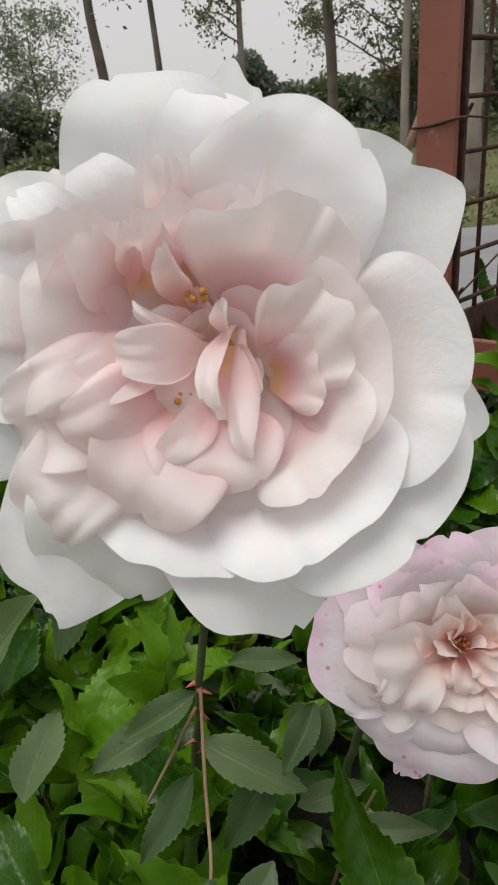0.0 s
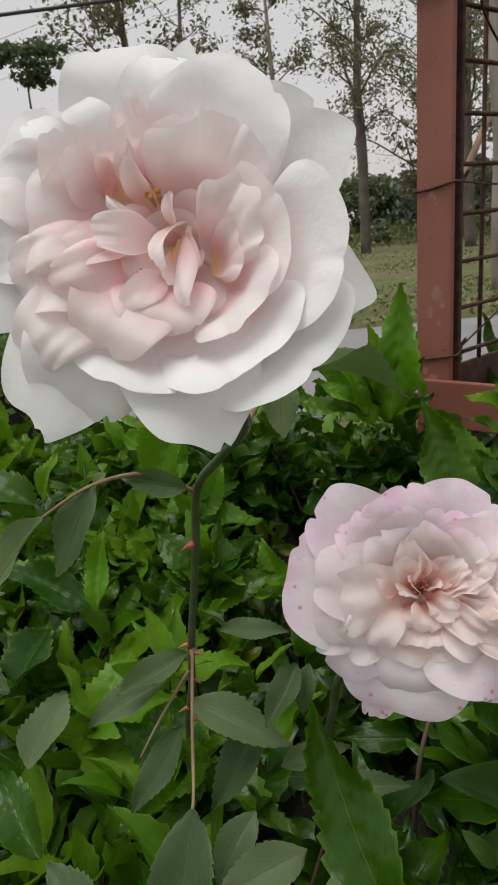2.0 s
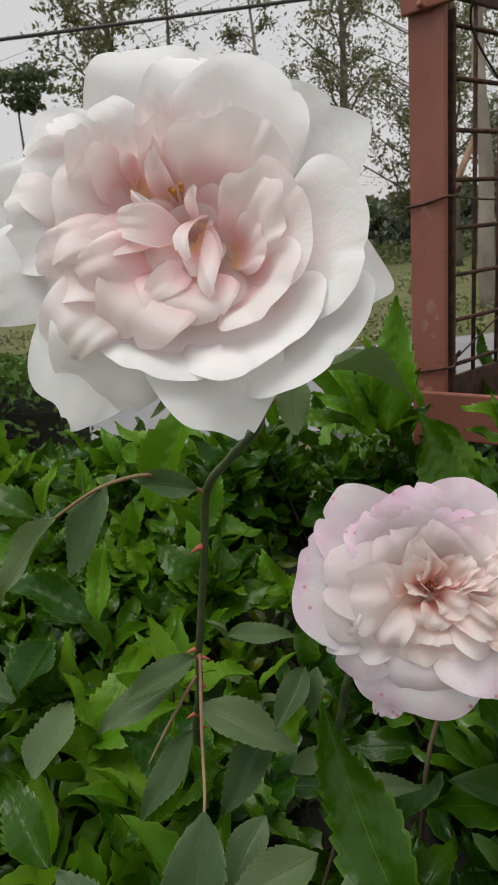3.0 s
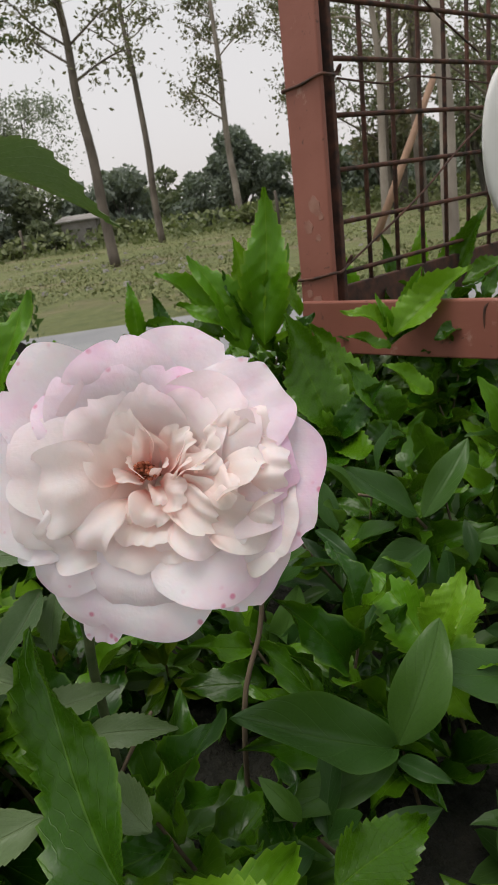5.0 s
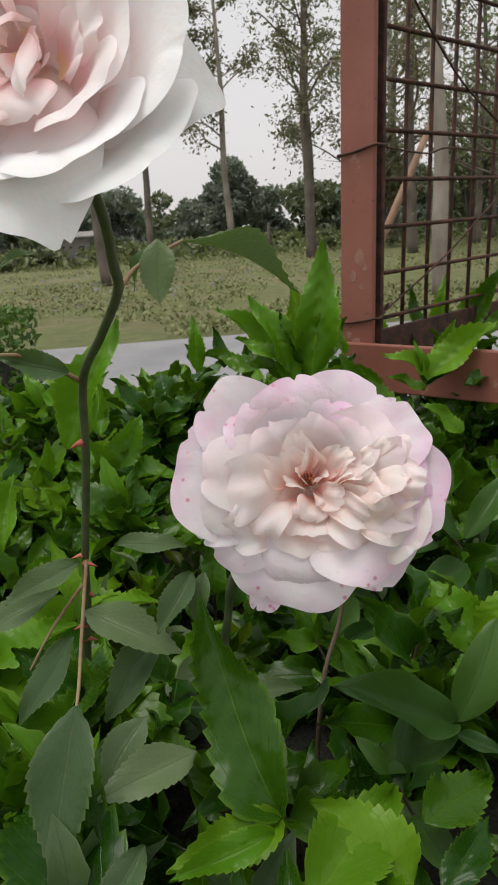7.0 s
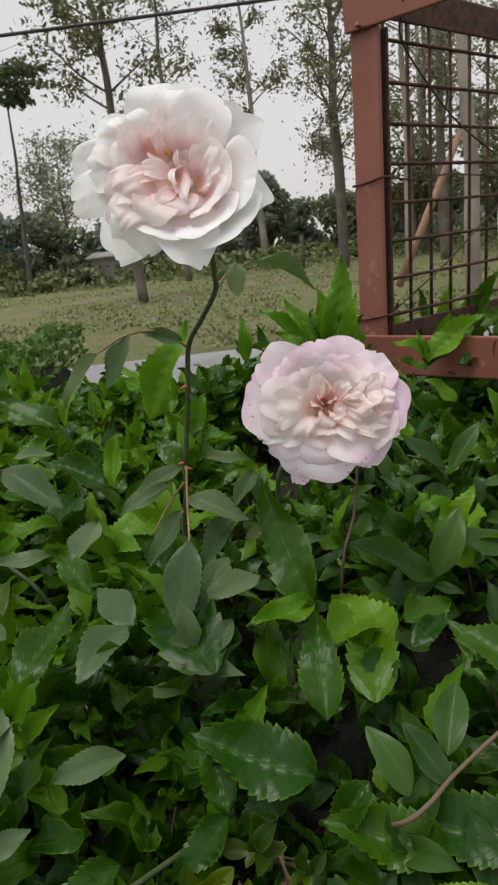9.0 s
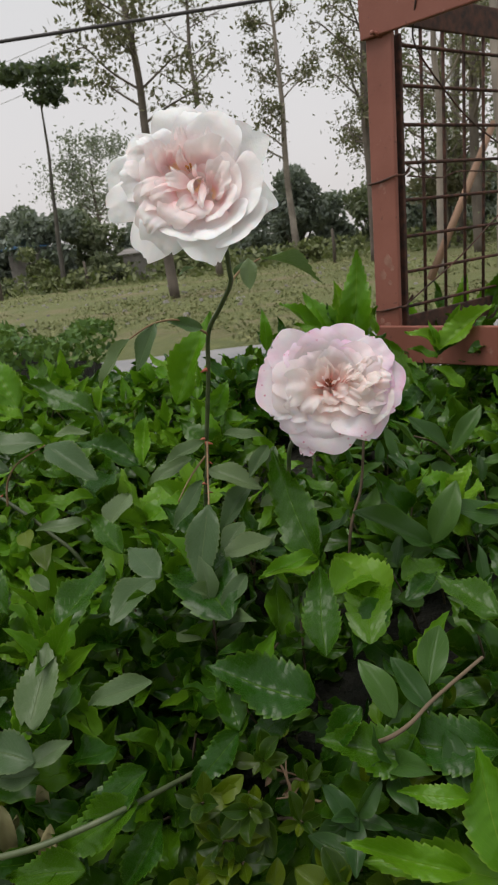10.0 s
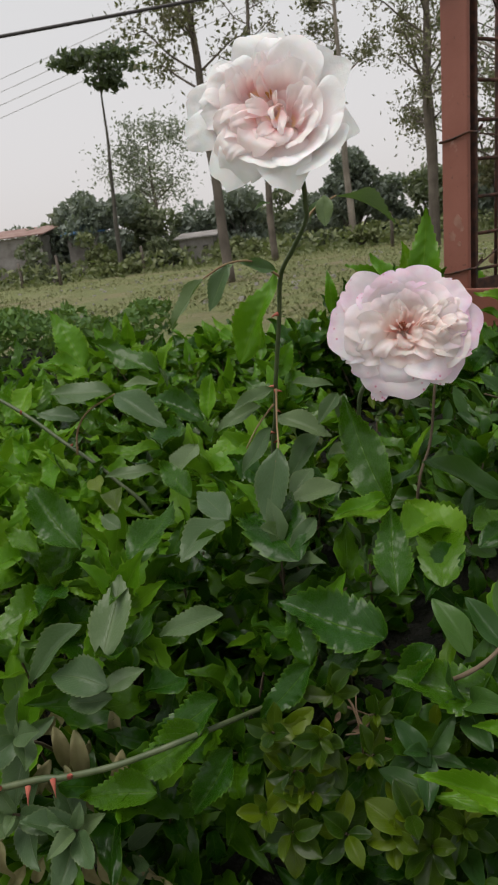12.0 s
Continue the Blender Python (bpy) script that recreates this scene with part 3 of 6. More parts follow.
RIM = [
    (-1.1, 26.1, -1, -3.5, 13.9, -14, 4.9, 0, 0.25, 0.4, 0),
    (-6.5, 25.1, 1, -6.1, 15.3, -14, 2.6, 0, 0.5, 0.4, 10),
    (-3.9, 25.5, 1, -4.8, 16.3, -14, 1.8, 0, 0.6, 0.4, -10),
    (4.3, 22.0, -2, -1.0, 10.2, -14, 7.7, 0, 0.2, 0.4, 0),
]
INNER = [
    (-18.9, 17.8, 2, -14.9, 6.0, -13, 7.6, -2, 0.3, 0.6, 15),
    (-16.1, 16.4, 1, -12.5, 7.5, -13, 6.6, -1, 0.3, 0.5, -10),
    (-4.5, 18.4, 1.5, -5.7, 10.3, -13, 5.7, -2, 0.4, 0.6, -15),
    (-9.5, 16.8, 1, -8.9, 10.6, -13, 4.9, -1, 0.4, 0.6, 20),
    (-7.1, 12.6, 1, -4.8, 7.3, -13, 2.7, 0, 0.3, 0.5, 25),
    (-15.1, -21.8, 1.5, -5.9, -5.7, -13, 10.4, 4, 0.15, 0.65, 0),
    (-22.6, -11.4, 2, -7.4, -2.2, -13, 7.5, 4, 0.15, 0.65, 15),
    (-21.5, -3.9, 1, -7.4, 1.3, -13, 5.3, 3, 0.2, 0.55, -20),
    (-2.9, -19.7, -1, -3.4, -5.9, -13, 10.3, 3, 0.15, 0.5, 0),
]
HEART = [
    (-15.3, 1.2, 0, -2.5, 0.7, -10, 4.4, 3, 0.2, 0.35, 10),
    (-2.7, -7.1, 2, 2.2, 4.1, -10, 2.2, 2, 0.6, 0.4, -35),
    (-10.6, -14.2, 0, -2.4, -6.6, -10, 3.4, 3, 0.4, 0.65, 25),
    (0.9, -14.6, 1, 2.6, 3.5, -10, 2.6, 1, -0.6, 0.4, -20),
    (0.1, 5.6, 0, -0.1, 2.7, -10, 1.5, 0, 0.5, 0.5, 30),
    (-12.0, 6.6, -1, -2.7, 2.9, -10, 1.4, 1, 0.4, 0.4, 30),
]
CORE = [
    (-9.6, 6.3, -6, -3.8, 3.2, -13, 3.3, 0, 0.3, 0.2, 10),
    (-2.8, 8.7, -5, -2.6, 4.3, -13, 2.9, -1, 0.4, 0.2, 50),
    (-8.6, -7.9, -6, -4.1, -0.2, -13, 5.9, 1, 0.2, 0.2, 0),
    (3.3, -7.0, -5, -0.6, 0.6, -13, 5.2, 0, 0.4, 0.2, -30),
    (-0.1, -9.9, -5, -0.7, -0.5, -13, 3.9, 0, 0.4, 0.3, 20),
    (6.6, 6.7, -5, 0.7, 2.8, -13, 5.3, -1, 0.3, 0.3, 0),
]
CUPS = [
    (4.9, -3.1, 25.2, -6, 100, -18, 4.5, 2.6, 0.3),
    (5.2, -6.5, 27.9, -50, 92, -18, 1.5, 2.6, 0.35),
    (1.9, -6.5, 22.4, -62, 112, -17, 3, 2.4, 0.5),
    (-4.1, -8.8, 20.0, -104, 92, -16, 2, 2.4, 0.5),
    (3.8, -2.7, 16.5, 4, 128, -15, 3.5, 2, 0.5),
    (3.1, -1.0, 17.4, 72, 100, -15, 5.5, 3.4, 1.7),
    (3.2, -7.1, 13.7, -40, 120, -14, 3, 2.2, 0.5),
    (3.7, -5.6, 12.1, 38, 100, -13, 4.5, 3.0, 1.4),
    (4.4, -4.5, 7.9, 5, 110, -13, 0, 1.2, 0.5),
    (-1.1, -0.5, 6.4, 90, 200, -18, -8, 1, 0.3),
    (-1.1, -0.5, 6.4, -90, 200, -18, -8, 1, 0.3),
]

ROSE_1 = (0.003, 0.037, 1.216)
AXIS_1 = (0.0, -1.0, 0.36)
rose = tagged(new("rose"), "large pale pink rose in full bloom on an upright green stem", "rose", "roses")
m = rose_bloom(rose, ROSE_1, AXIS_1, [(PETAL_A, 0.25, 0.10, 3.0, OUTER), (PETAL_A, 0.35, 0.0, 3.2, OUTER_ROUND), (PETAL_A, 0.6, 0.0, 3.2, SECOND), (TONGUE_A, 1.15, 0.0, 3.2, LEFT), (TONGUE_A, 1.4, 0.0, 3.2, WALL), (TONGUE_A, 1.1, 0.0, 3.2, RIM), (INNER_A, 1.2, 0.0, 3.4, INNER), (TONGUE_A, 1.1, 0.0, 3.4, HEART), (INNER_A, 1.0, 0.03, 3.0, CORE)], 10)
bowl_petals(rose, m, CUPS, [PETAL_A, TONGUE_A, INNER_A], 60)
stamens(rose, m @ pose(-0.007, -0.009, 0), STAMEN, 0.004, -0.008, 20, 1)
stamens(rose, m @ pose(-0.003, 0.008, 0), STAMEN, 0.002, -0.004, 6, 3)
hip(rose, m, STEM)

OUTER_2 = [
    (-35.5, 29.1, 8, -3.1, -2.7, -14, 17.8, 3, 0.1, 0.35, 0),
    (-8.1, 33.3, 8, -3.1, -2.7, -14, 18.7, 3, 0.08, 0.35, 0),
    (17.1, 33.6, 4, -3.1, -2.7, -14, 20.5, 3, 0.08, 0.4, 0),
    (36.5, 18.4, 5, -3.1, -2.7, -14, 15.9, 3, 0.08, 0.45, 0),
    (44.8, -7.2, 3, -3.1, -2.7, -14, 21.9, 3, 0.05, 0.45, 0),
    (30.3, -32.9, -3, -3.1, -2.7, -14, 17.3, 2, 0.1, 0.35, 0),
    (-10.1, -45.0, -1, -3.1, -2.7, -14, 24.9, 4, 0.08, 0.35, 0),
    (-19.3, -46.9, -3, -3.1, -2.7, -14, 7.6, 3, 0.1, 0.25, 0),
    (-47.9, 0.9, 9, -3.1, -2.7, -14, 24.0, 3, 0.06, 0.5, 0),
]
OUTER_2B = [
    (-42.0, -17.3, 7, -3.0, -2.7, -13, 12.2, 3, 0.1, 0.6, 0),
    (-33.0, -29.8, 4, -3.0, -2.7, -13, 13.0, 4, 0.1, 0.6, 0),
    (28.9, -29.5, 3, -3.0, -2.7, -13, 21.2, 5, 0.06, 0.6, 0),
    (-3.6, -37.9, 0, -3.0, -2.7, -13, 17.6, 5, 0.1, 0.45, 0),
    (-11.2, 29.2, 8, -3.0, -2.7, -13, 21.1, 2, 0.1, 0.45, 0),
    (-24.5, 22.2, 8, -3.0, -2.7, -13, 13.7, 2, 0.12, 0.45, 0),
    (13.2, 23.0, 6, -3.0, -2.7, -13, 17.7, 2, 0.1, 0.45, 0),
    (38.4, 1.6, 6, -3.0, -2.7, -13, 15.9, 3, 0.08, 0.55, 0),
]
SECOND_2 = [
    (27.5, 15.6, 8, -2.7, -2.6, -11, 16.1, 2, 0.12, 0.5, 0),
    (36.3, -9.1, 7, -2.7, -2.6, -11, 14.4, 4, 0.08, 0.6, 0),
    (-37.2, 3.6, 11, -2.7, -2.6, -11, 14.9, 4, 0.1, 0.5, 0),
    (-37.4, -11.4, 10, -15.2, -4.8, -11, 12.0, 4, 0.12, 0.6, 0),
    (-13.8, 17.2, 8, -6.7, -0.1, -11, 12.8, 1, 0.15, 0.45, 0),
    (4.1, 18.2, 6, -1.8, 1.4, -11, 11.3, 0, 0.2, 0.45, 0),
    (17.4, 14.5, 8, 4.7, -0.4, -11, 12.5, 1, 0.15, 0.5, 0),
]
THIRD_2 = [
    (-29.4, -4.7, 13, -9.3, -0.1, -7, 13.9, 6, -0.1, 0.55, 10),
    (-30.0, -19.8, 9, -14.4, -8.7, -7, 11.0, 5, 0.1, 0.7, 25),
    (-19.5, -19.9, 8, -9.5, -6.4, -7, 9.4, 5, 0.1, 0.7, -25),
    (19.1, -21.1, 6, 6.5, -9.1, -7, 9.3, 4, 0.15, 0.6, 0),
]
CRUMPLE_2 = [
    (18.7, 9.1, 8, 11.5, -1.4, -6, 6.7, 0, 0.4, 0.5, 25),
    (25.3, 11.7, 9, 14.6, -0.7, -6, 5.5, 0, 0.3, 0.5, -20),
    (32.0, 3.1, 9.5, 13.0, -3.0, -6, 13.7, 2, 0.1, 0.5, 30),
    (28.2, -13.8, 9, 8.2, -6.8, -6, 11.4, 4, 0, 0.6, -25),
    (19.5, -13.4, 9, 2.7, -6.7, -6, 6.3, 3, 0.25, 0.5, -15),
    (32.1, -17.6, 7, 11.3, -9.2, -6, 9.9, 3, 0.15, 0.5, 0),
    (37.4, -4.1, 8, 17.7, -3.1, -6, 9.5, 3, 0.15, 0.5, 0),
    (22.0, -0.2, 9, 6.7, -3.6, -6, 8.6, 3, -0.2, 0.6, -45),
    (27.5, -5.3, 9.5, 11.4, -4.5, -6, 9.4, 3, -0.1, 0.6, 40),
]
HEART_2 = [
    (-5.1, 13.3, 6, -3.0, -0.2, -6, 6.8, -1, 0.4, 0.45, 25),
    (-0.1, 8.7, 5, -1.9, -1.0, -6, 5.3, -1, 0.5, 0.5, -35),
    (9.5, 9.5, 6, 1.7, -2.7, -6, 5.2, -1, 0.45, 0.4, 20),
    (13.3, 3.5, 6, 2.8, -4.3, -6, 5.0, 0, 0.4, 0.45, 40),
    (-0.4, -15.0, 4, -2.6, -6.6, -6, 6.4, 2, 0.5, 0.5, 30),
    (-6.3, -13.8, 3, -5.3, -7.3, -6, 4.2, 2, 0.5, 0.5, -40),
    (-11.2, 7.4, 7, -5.2, -1.8, -6, 9.4, 0, 0.3, 0.3, 10),
    (-9.1, -1.6, 3, -4.7, -3.0, -6, 5.0, 1, 0.4, 0.4, -40),
    (10.1, -7.2, 6, 0.3, -5.4, -6, 5.6, 1, 0.4, 0.5, -20),
]
FOLD_2 = [
    (4.8, 1.1, 3, -0.1, -3.1, -4, 3.4, 0, 0.5, 0.4, 70),
    (-5.1, 2.1, 3, -3.3, -2.6, -4, 3.8, 0, 0.5, 0.4, -60),
    (3.0, -9.4, 3, -1.0, -5.0, -4, 3.8, 1, 0.5, 0.6, 50),
    (17.1, 2.1, 8, 8.5, -2.1, -4, 6.2, 1, 0.4, 0.6, 45),
    (18.2, -6.6, 8, 9.2, -5.2, -4, 5.5, 1, 0.4, 0.6, -45),
    (12.8, 8.1, 7, 7.0, -0.5, -4, 5.2, 0, 0.4, 0.5, 40),
]
CUPS_2 = [
    (0.3, -7.1, 18.2, -95, 125, -7, 3, 1.8, 1.3),
    (0.6, -5.6, 13.6, -92, 120, -7, 5, 1.6, 1.6),
    (13.7, -8.0, 24.1, -28, 80, -8, 6, 2.2, 0.5),
    (12.6, -2.1, 18.2, 25, 90, -7, 8, 1.6, 1.8),
    (-5.0, 2.8, 21.4, 118, 90, -9, 8, 1.6, 0.6),
]

ROSE_2 = (0.067, 0.119, 1.092)
AXIS_2 = (-0.24, -1.0, 0.40)
rose_low = tagged(new("rose"), "fading cream rose with pink spotted petal edges low over the hedge", "rose", "roses")
m = rose_bloom(rose_low, ROSE_2, AXIS_2, [(PETAL_B, 0.4, 0.0, 3.2, OUTER_2), (PETAL_B, 0.5, 0.0, 3.2, OUTER_2B), (MIDDLE_B, 0.7, 0.0, 3.2, SECOND_2), (MIDDLE_B, 1.8, 0.0, 3.4, THIRD_2), (INNER_B, 2.1, 0.0, 3.4, CRUMPLE_2), (INNER_B, 1.9, 0.0, 3.2, HEART_2), (INNER_B, 1.6, 0.0, 3.2, FOLD_2)], 100)
bowl_petals(rose_low, m, CUPS_2, [INNER_B, MIDDLE_B], 160)
stamens(rose_low, m @ pose(-0.0015, -0.001, 0), OLD_STAMEN, 0.0027, -0.0005, 36, 2)
hip(rose_low, m, STEM)

stalk = spline([(0.004, 0.056, 1.204), (0.010, 0.062, 1.190), (0.0122, 0.070, 1.180), (0.0122, 0.080, 1.169), (0.0115, 0.089, 1.161), (0.002, 0.113, 1.146), (-0.008, 0.131, 1.13), (-0.013, 0.145, 1.10), (-0.0215, 0.159, 1.052)], 44)
rose_stem = part("stem", tube_mesh("stem", stalk, np.linspace(0.0013, 0.0016, 44), STEM, 10), None, rose)
for pts in ([(0.0115, 0.089, 1.161), (0.017, 0.097, 1.167), (0.030, 0.105, 1.173)], [(-0.008, 0.131, 1.129), (-0.023, 0.12, 1.141), (-0.039, 0.11, 1.142), (-0.054, 0.105, 1.135)]):
    part("leaf_stalk", tube_mesh("leaf_stalk", spline(pts, 14), np.linspace(0.0009, 0.0005, 14), RED_STEM, 7), None, rose)
thorn(rose_stem, (-0.013, 0.142, 1.105), (-1, -0.3, -0.1), 0.005)
stalk_2 = spline([(0.071, 0.138, 1.084), (0.055, 0.141, 1.066), (0.038, 0.136, 1.05), (0.034, 0.142, 1.029), (0.031, 0.15, 1.0), (0.03, 0.16, 0.9)], 30)
part("stem", tube_mesh("stem", stalk_2, np.linspace(0.0014, 0.0018, 30), STEM, 10), None, rose_low)

rose_cane = tagged(new("rose_cane"), "thorny rose cane with dusty grey-green leaflets in the hedge", "rose cane")
cane_stem = part("stem", tube_mesh("stem", spline([(-0.0215, 0.159, 1.054), (-0.024, 0.163, 1.03), (-0.03, 0.172, 0.99), (-0.038, 0.19, 0.85), (-0.04, 0.2, 0.4), (-0.05, 0.22, 0.0)], 30), np.linspace(0.0013, 0.0032, 30), STEM, 9), None, rose_cane)
for pts in ([(-0.021, 0.159, 1.052), (-0.021, 0.13, 1.035), (-0.02, 0.105, 1.025), (-0.022, 0.095, 1.018)], [(-0.024, 0.16, 1.04), (-0.035, 0.145, 1.03), (-0.045, 0.14, 1.015)]):
    part("leaf_stalk", tube_mesh("leaf_stalk", spline(pts, 14), np.linspace(0.0008, 0.0005, 14), RED_STEM, 7), None, rose_cane)
for p, d in (((-0.0215, 0.159, 1.053), (-0.8, -0.5, 0.3)), ((-0.022, 0.158, 1.05), (0.9, -0.4, 0.1)), ((-0.024, 0.163, 1.035), (0.7, -0.6, 0)), ((-0.026, 0.166, 1.018), (-0.9, -0.4, 0.1)), ((-0.028, 0.168, 1.01), (0.9, -0.3, 0.2))):
    thorn(cane_stem, p, d)


# ---------- iron tree guard ----------
guard = tagged(new("tree_guard"), "red oxide painted iron tree guard with rusty wire mesh side", "tree guard")
CORNER = Vector((0.184, 0.557, 0))
SIDE, FRONT = Vector((math.cos(radians(41)), math.sin(radians(41)), 0)), Vector((math.cos(radians(-45)), math.sin(radians(-45)), 0))


def pt(d, way, z):
    p = CORNER + way * d
    return Vector((p.x + 0.03 * (z - 1.22), p.y, z))


bar("post", pt(0.0, SIDE, 0.0), pt(0.0, SIDE, 1.42), 0.006, 0.036, PAINT, guard, up=SIDE.cross(Vector((0, 0, 1))))
bar("post_flange", pt(0.018, SIDE, 0.0) + FRONT * -0.001, pt(0.018, SIDE, 1.385), 0.030, 0.005, WIRE_AND_SHADE, guard, up=SIDE)
for z, nm in ((1.044, "bottom_rail"), (1.405, "top_rail")):
    past = -0.020 if nm == "top_rail" else -0.012
    bar(nm, pt(past, FRONT, z) - SIDE * 0.007, pt(0.56, FRONT, z) - SIDE * 0.007, 0.006, 0.044, PAINT, guard)
    # side rails take the dark wire colour in place of shade on their inner faces
    bar(nm, pt(0.022, SIDE, z + 0.01), pt(0.56, SIDE, z + 0.01), 0.005, 0.036, WIRE_AND_SHADE, guard)
for way in (SIDE, FRONT):
    bar("post", pt(0.57, way, 0.0), pt(0.57, way, 1.42), 0.036, 0.036, PAINT, guard)
for i in range(12):
    d = 0.030 + i * 0.0435
    V = tube_mesh("wire", [pt(d, SIDE, 1.05), pt(d + 0.001, SIDE, 1.22), pt(d, SIDE, 1.40)], 0.0021, WIRE_AND_SHADE, 8)
    part("wire", V, None, guard)
for i in range(8):
    z = 1.0835 + i * 0.0418
    part("wire", tube_mesh("wire", [pt(0.01, SIDE, z) + FRONT * 0.004, pt(0.3, SIDE, z + 0.001) + FRONT * 0.0035, pt(0.56, SIDE, z) + FRONT * 0.004], 0.0021, WIRE_AND_SHADE, 8), None, guard)


# ---------- hedge ----------
PROFILE_Y = [-0.16, -0.12, -0.09, -0.05, 0.0, 0.07, 0.15, 0.25, 0.35, 0.45, 0.55, 0.64, 0.70, 0.73]
PROFILE_Z = [0.25, 0.60, 0.76, 0.86, 0.93, 0.958, 0.962, 0.965, 0.975, 1.0, 1.03, 1.0, 0.8, 0.3]
arc = np.r_[0, np.cumsum(np.hypot(np.diff(PROFILE_Y), np.diff(PROFILE_Z)))]


def hedge_point(x, s):
    y, z = np.interp(s, arc, PROFILE_Y), np.interp(s, arc, PROFILE_Z)
    y2, z2 = np.interp(s + 0.02, arc, PROFILE_Y), np.interp(s + 0.02, arc, PROFILE_Z)
    nrm = Vector((0, -(z2 - z), y2 - y))
    nrm = nrm.normalized() if nrm.length > 1e-6 else Vector((0, 0, 1))
    b = 0.02 * noise.noise(Vector((x * 9, s * 9, 1))) + 0.012 * noise.noise(Vector((x * 25, s * 25, 5)))
    return Vector((x, y, z)) + nrm * b, nrm


hedge = tagged(new("hedge"), "dense green mixed garden hedge of toothed and smooth leaves", "hedge")
xs = np.r_[np.linspace(-1.35, -0.8, 6), np.linspace(-0.75, 0.85, 54), np.linspace(0.9, 1.35, 6)]
ss = np.linspace(0, arc[-1], 56)
# closed sheet under the leaves; its near-black colour stands for shade in the gaps
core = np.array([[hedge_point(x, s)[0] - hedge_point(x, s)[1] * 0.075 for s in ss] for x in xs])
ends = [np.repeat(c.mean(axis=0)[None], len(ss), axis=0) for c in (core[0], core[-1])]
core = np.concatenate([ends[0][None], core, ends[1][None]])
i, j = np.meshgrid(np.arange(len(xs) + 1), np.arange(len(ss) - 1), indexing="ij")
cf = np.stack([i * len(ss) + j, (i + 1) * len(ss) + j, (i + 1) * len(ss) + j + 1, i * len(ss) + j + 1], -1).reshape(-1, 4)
n = Nodes("hedge_gap_shade")
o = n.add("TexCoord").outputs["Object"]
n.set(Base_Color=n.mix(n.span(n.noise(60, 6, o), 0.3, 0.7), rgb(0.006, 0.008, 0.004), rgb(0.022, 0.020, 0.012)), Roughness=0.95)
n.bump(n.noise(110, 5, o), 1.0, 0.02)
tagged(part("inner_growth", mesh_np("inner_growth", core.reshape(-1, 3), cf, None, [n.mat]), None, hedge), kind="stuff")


def shoot_kind(x, y, z):
    f = noise.noise(Vector((x * 7, y * 7, z * 7 + 9))) + random.uniform(-0.4, 0.4)
    if x > 0.09 and 0.05 < y < 0.36:
        return "smooth" if f > -0.12 else "toothed"
    if x > 0.0 and y < 0.05:
        return "small" if f > -0.12 else ("smooth" if f > -0.28 else "toothed")
    if -0.11 < x < 0.08 and 0.02 < y < 0.24:
        return "rose" if f > 0.30 else "toothed"
    if x < -0.10 and y < -0.02:
        return "rose" if f > 0.22 else "toothed"
    return "toothed" if f > -0.38 else ("rose" if f > -0.5 else "small")


SIZES = {"toothed": (0.034, 0.066), "young": (0.015, 0.032), "rose": (0.026, 0.042), "smooth": (0.030, 0.050), "small": (0.014, 0.028)}
near_leaves, rest = [], {k: [] for k in LEAF_MAT}
twigs = []
random.seed(4)
SPREAD = [(2050, -0.50, 0.46), (210, -1.38, -0.50), (210, 0.46, 1.38)]
for count, x0, x1 in SPREAD:
    for _ in range(count):
        x, s = random.uniform(x0, x1), random.uniform(0.22, arc[-1] - 0.25)
        p, nrm = hedge_point(x, s)
        deep = random.random() ** 1.3 * 0.10 + 0.018
        p = p - nrm * deep
        if -0.01 < x < 0.13 and 0.04 < p.y < 0.24 and random.random() < 0.35:
            continue
        kind = shoot_kind(*p)
        axis = (nrm * 0.6 + Vector((0, -0.12, 0.65)) + Vector((random.gauss(0, 0.3), random.gauss(0, 0.3), random.gauss(0, 0.15)))).normalized()
        side = axis.orthogonal().normalized()
        turn0 = random.uniform(0, 6.28)
        lo, hi = SIZES[kind]
        m = {"toothed": 8, "rose": 6, "smooth": 7, "small": 11, "young": 3}[kind]
        reach = (0.070 if kind != "small" else 0.050) * random.uniform(0.6, 1.25)
        twigs.append((p - axis * 0.08, p + axis * (reach * 0.75 - 0.03), 0.0010))
        for q in range(m):
            f = (q + 0.5) / m
            a = turn0 + q * 2.4
            out = side * math.cos(a) + axis.cross(side) * math.sin(a)
            open_ = radians(random.uniform(55, 90)) * (1 - 0.7 * f)
            along = out * math.sin(open_) + axis * math.cos(open_) + Vector((0, 0, -0.15 * (1 - f)))
            length = random.uniform(lo, hi) * (1 - 0.35 * f) * (1.7 if abs(x + 0.02) > 0.55 else 1.0)
            fresh = p.x < -0.02 and p.y > 0.12 or p.x < -0.12 and p.y > 0.0
            k2 = "young" if kind == "toothed" and f > (0.3 if fresh else 0.65) and random.random() < (0.8 if fresh else 0.12) else kind
            base = p + axis * (reach * f - 0.03) + out * 0.004
            up = axis + out * -0.2 + Vector((random.gauss(0, 0.42), random.gauss(0, 0.42), random.gauss(0, 0.25)))
            mat4 = leaf_matrix(base, along, up, length)
            near = abs(x - 0.02) < 0.22 and -0.09 < p.y < 0.22 and deep < 0.012
            if near and len(near_leaves) < 200:
                near_leaves.append((k2, mat4))
            else:
                rest[k2].append(np.array(mat4))
for k2, m in near_leaves:
    ob = part("leaf", random.choice(FINE[k2]), None, hedge)
    ob.matrix_local = m


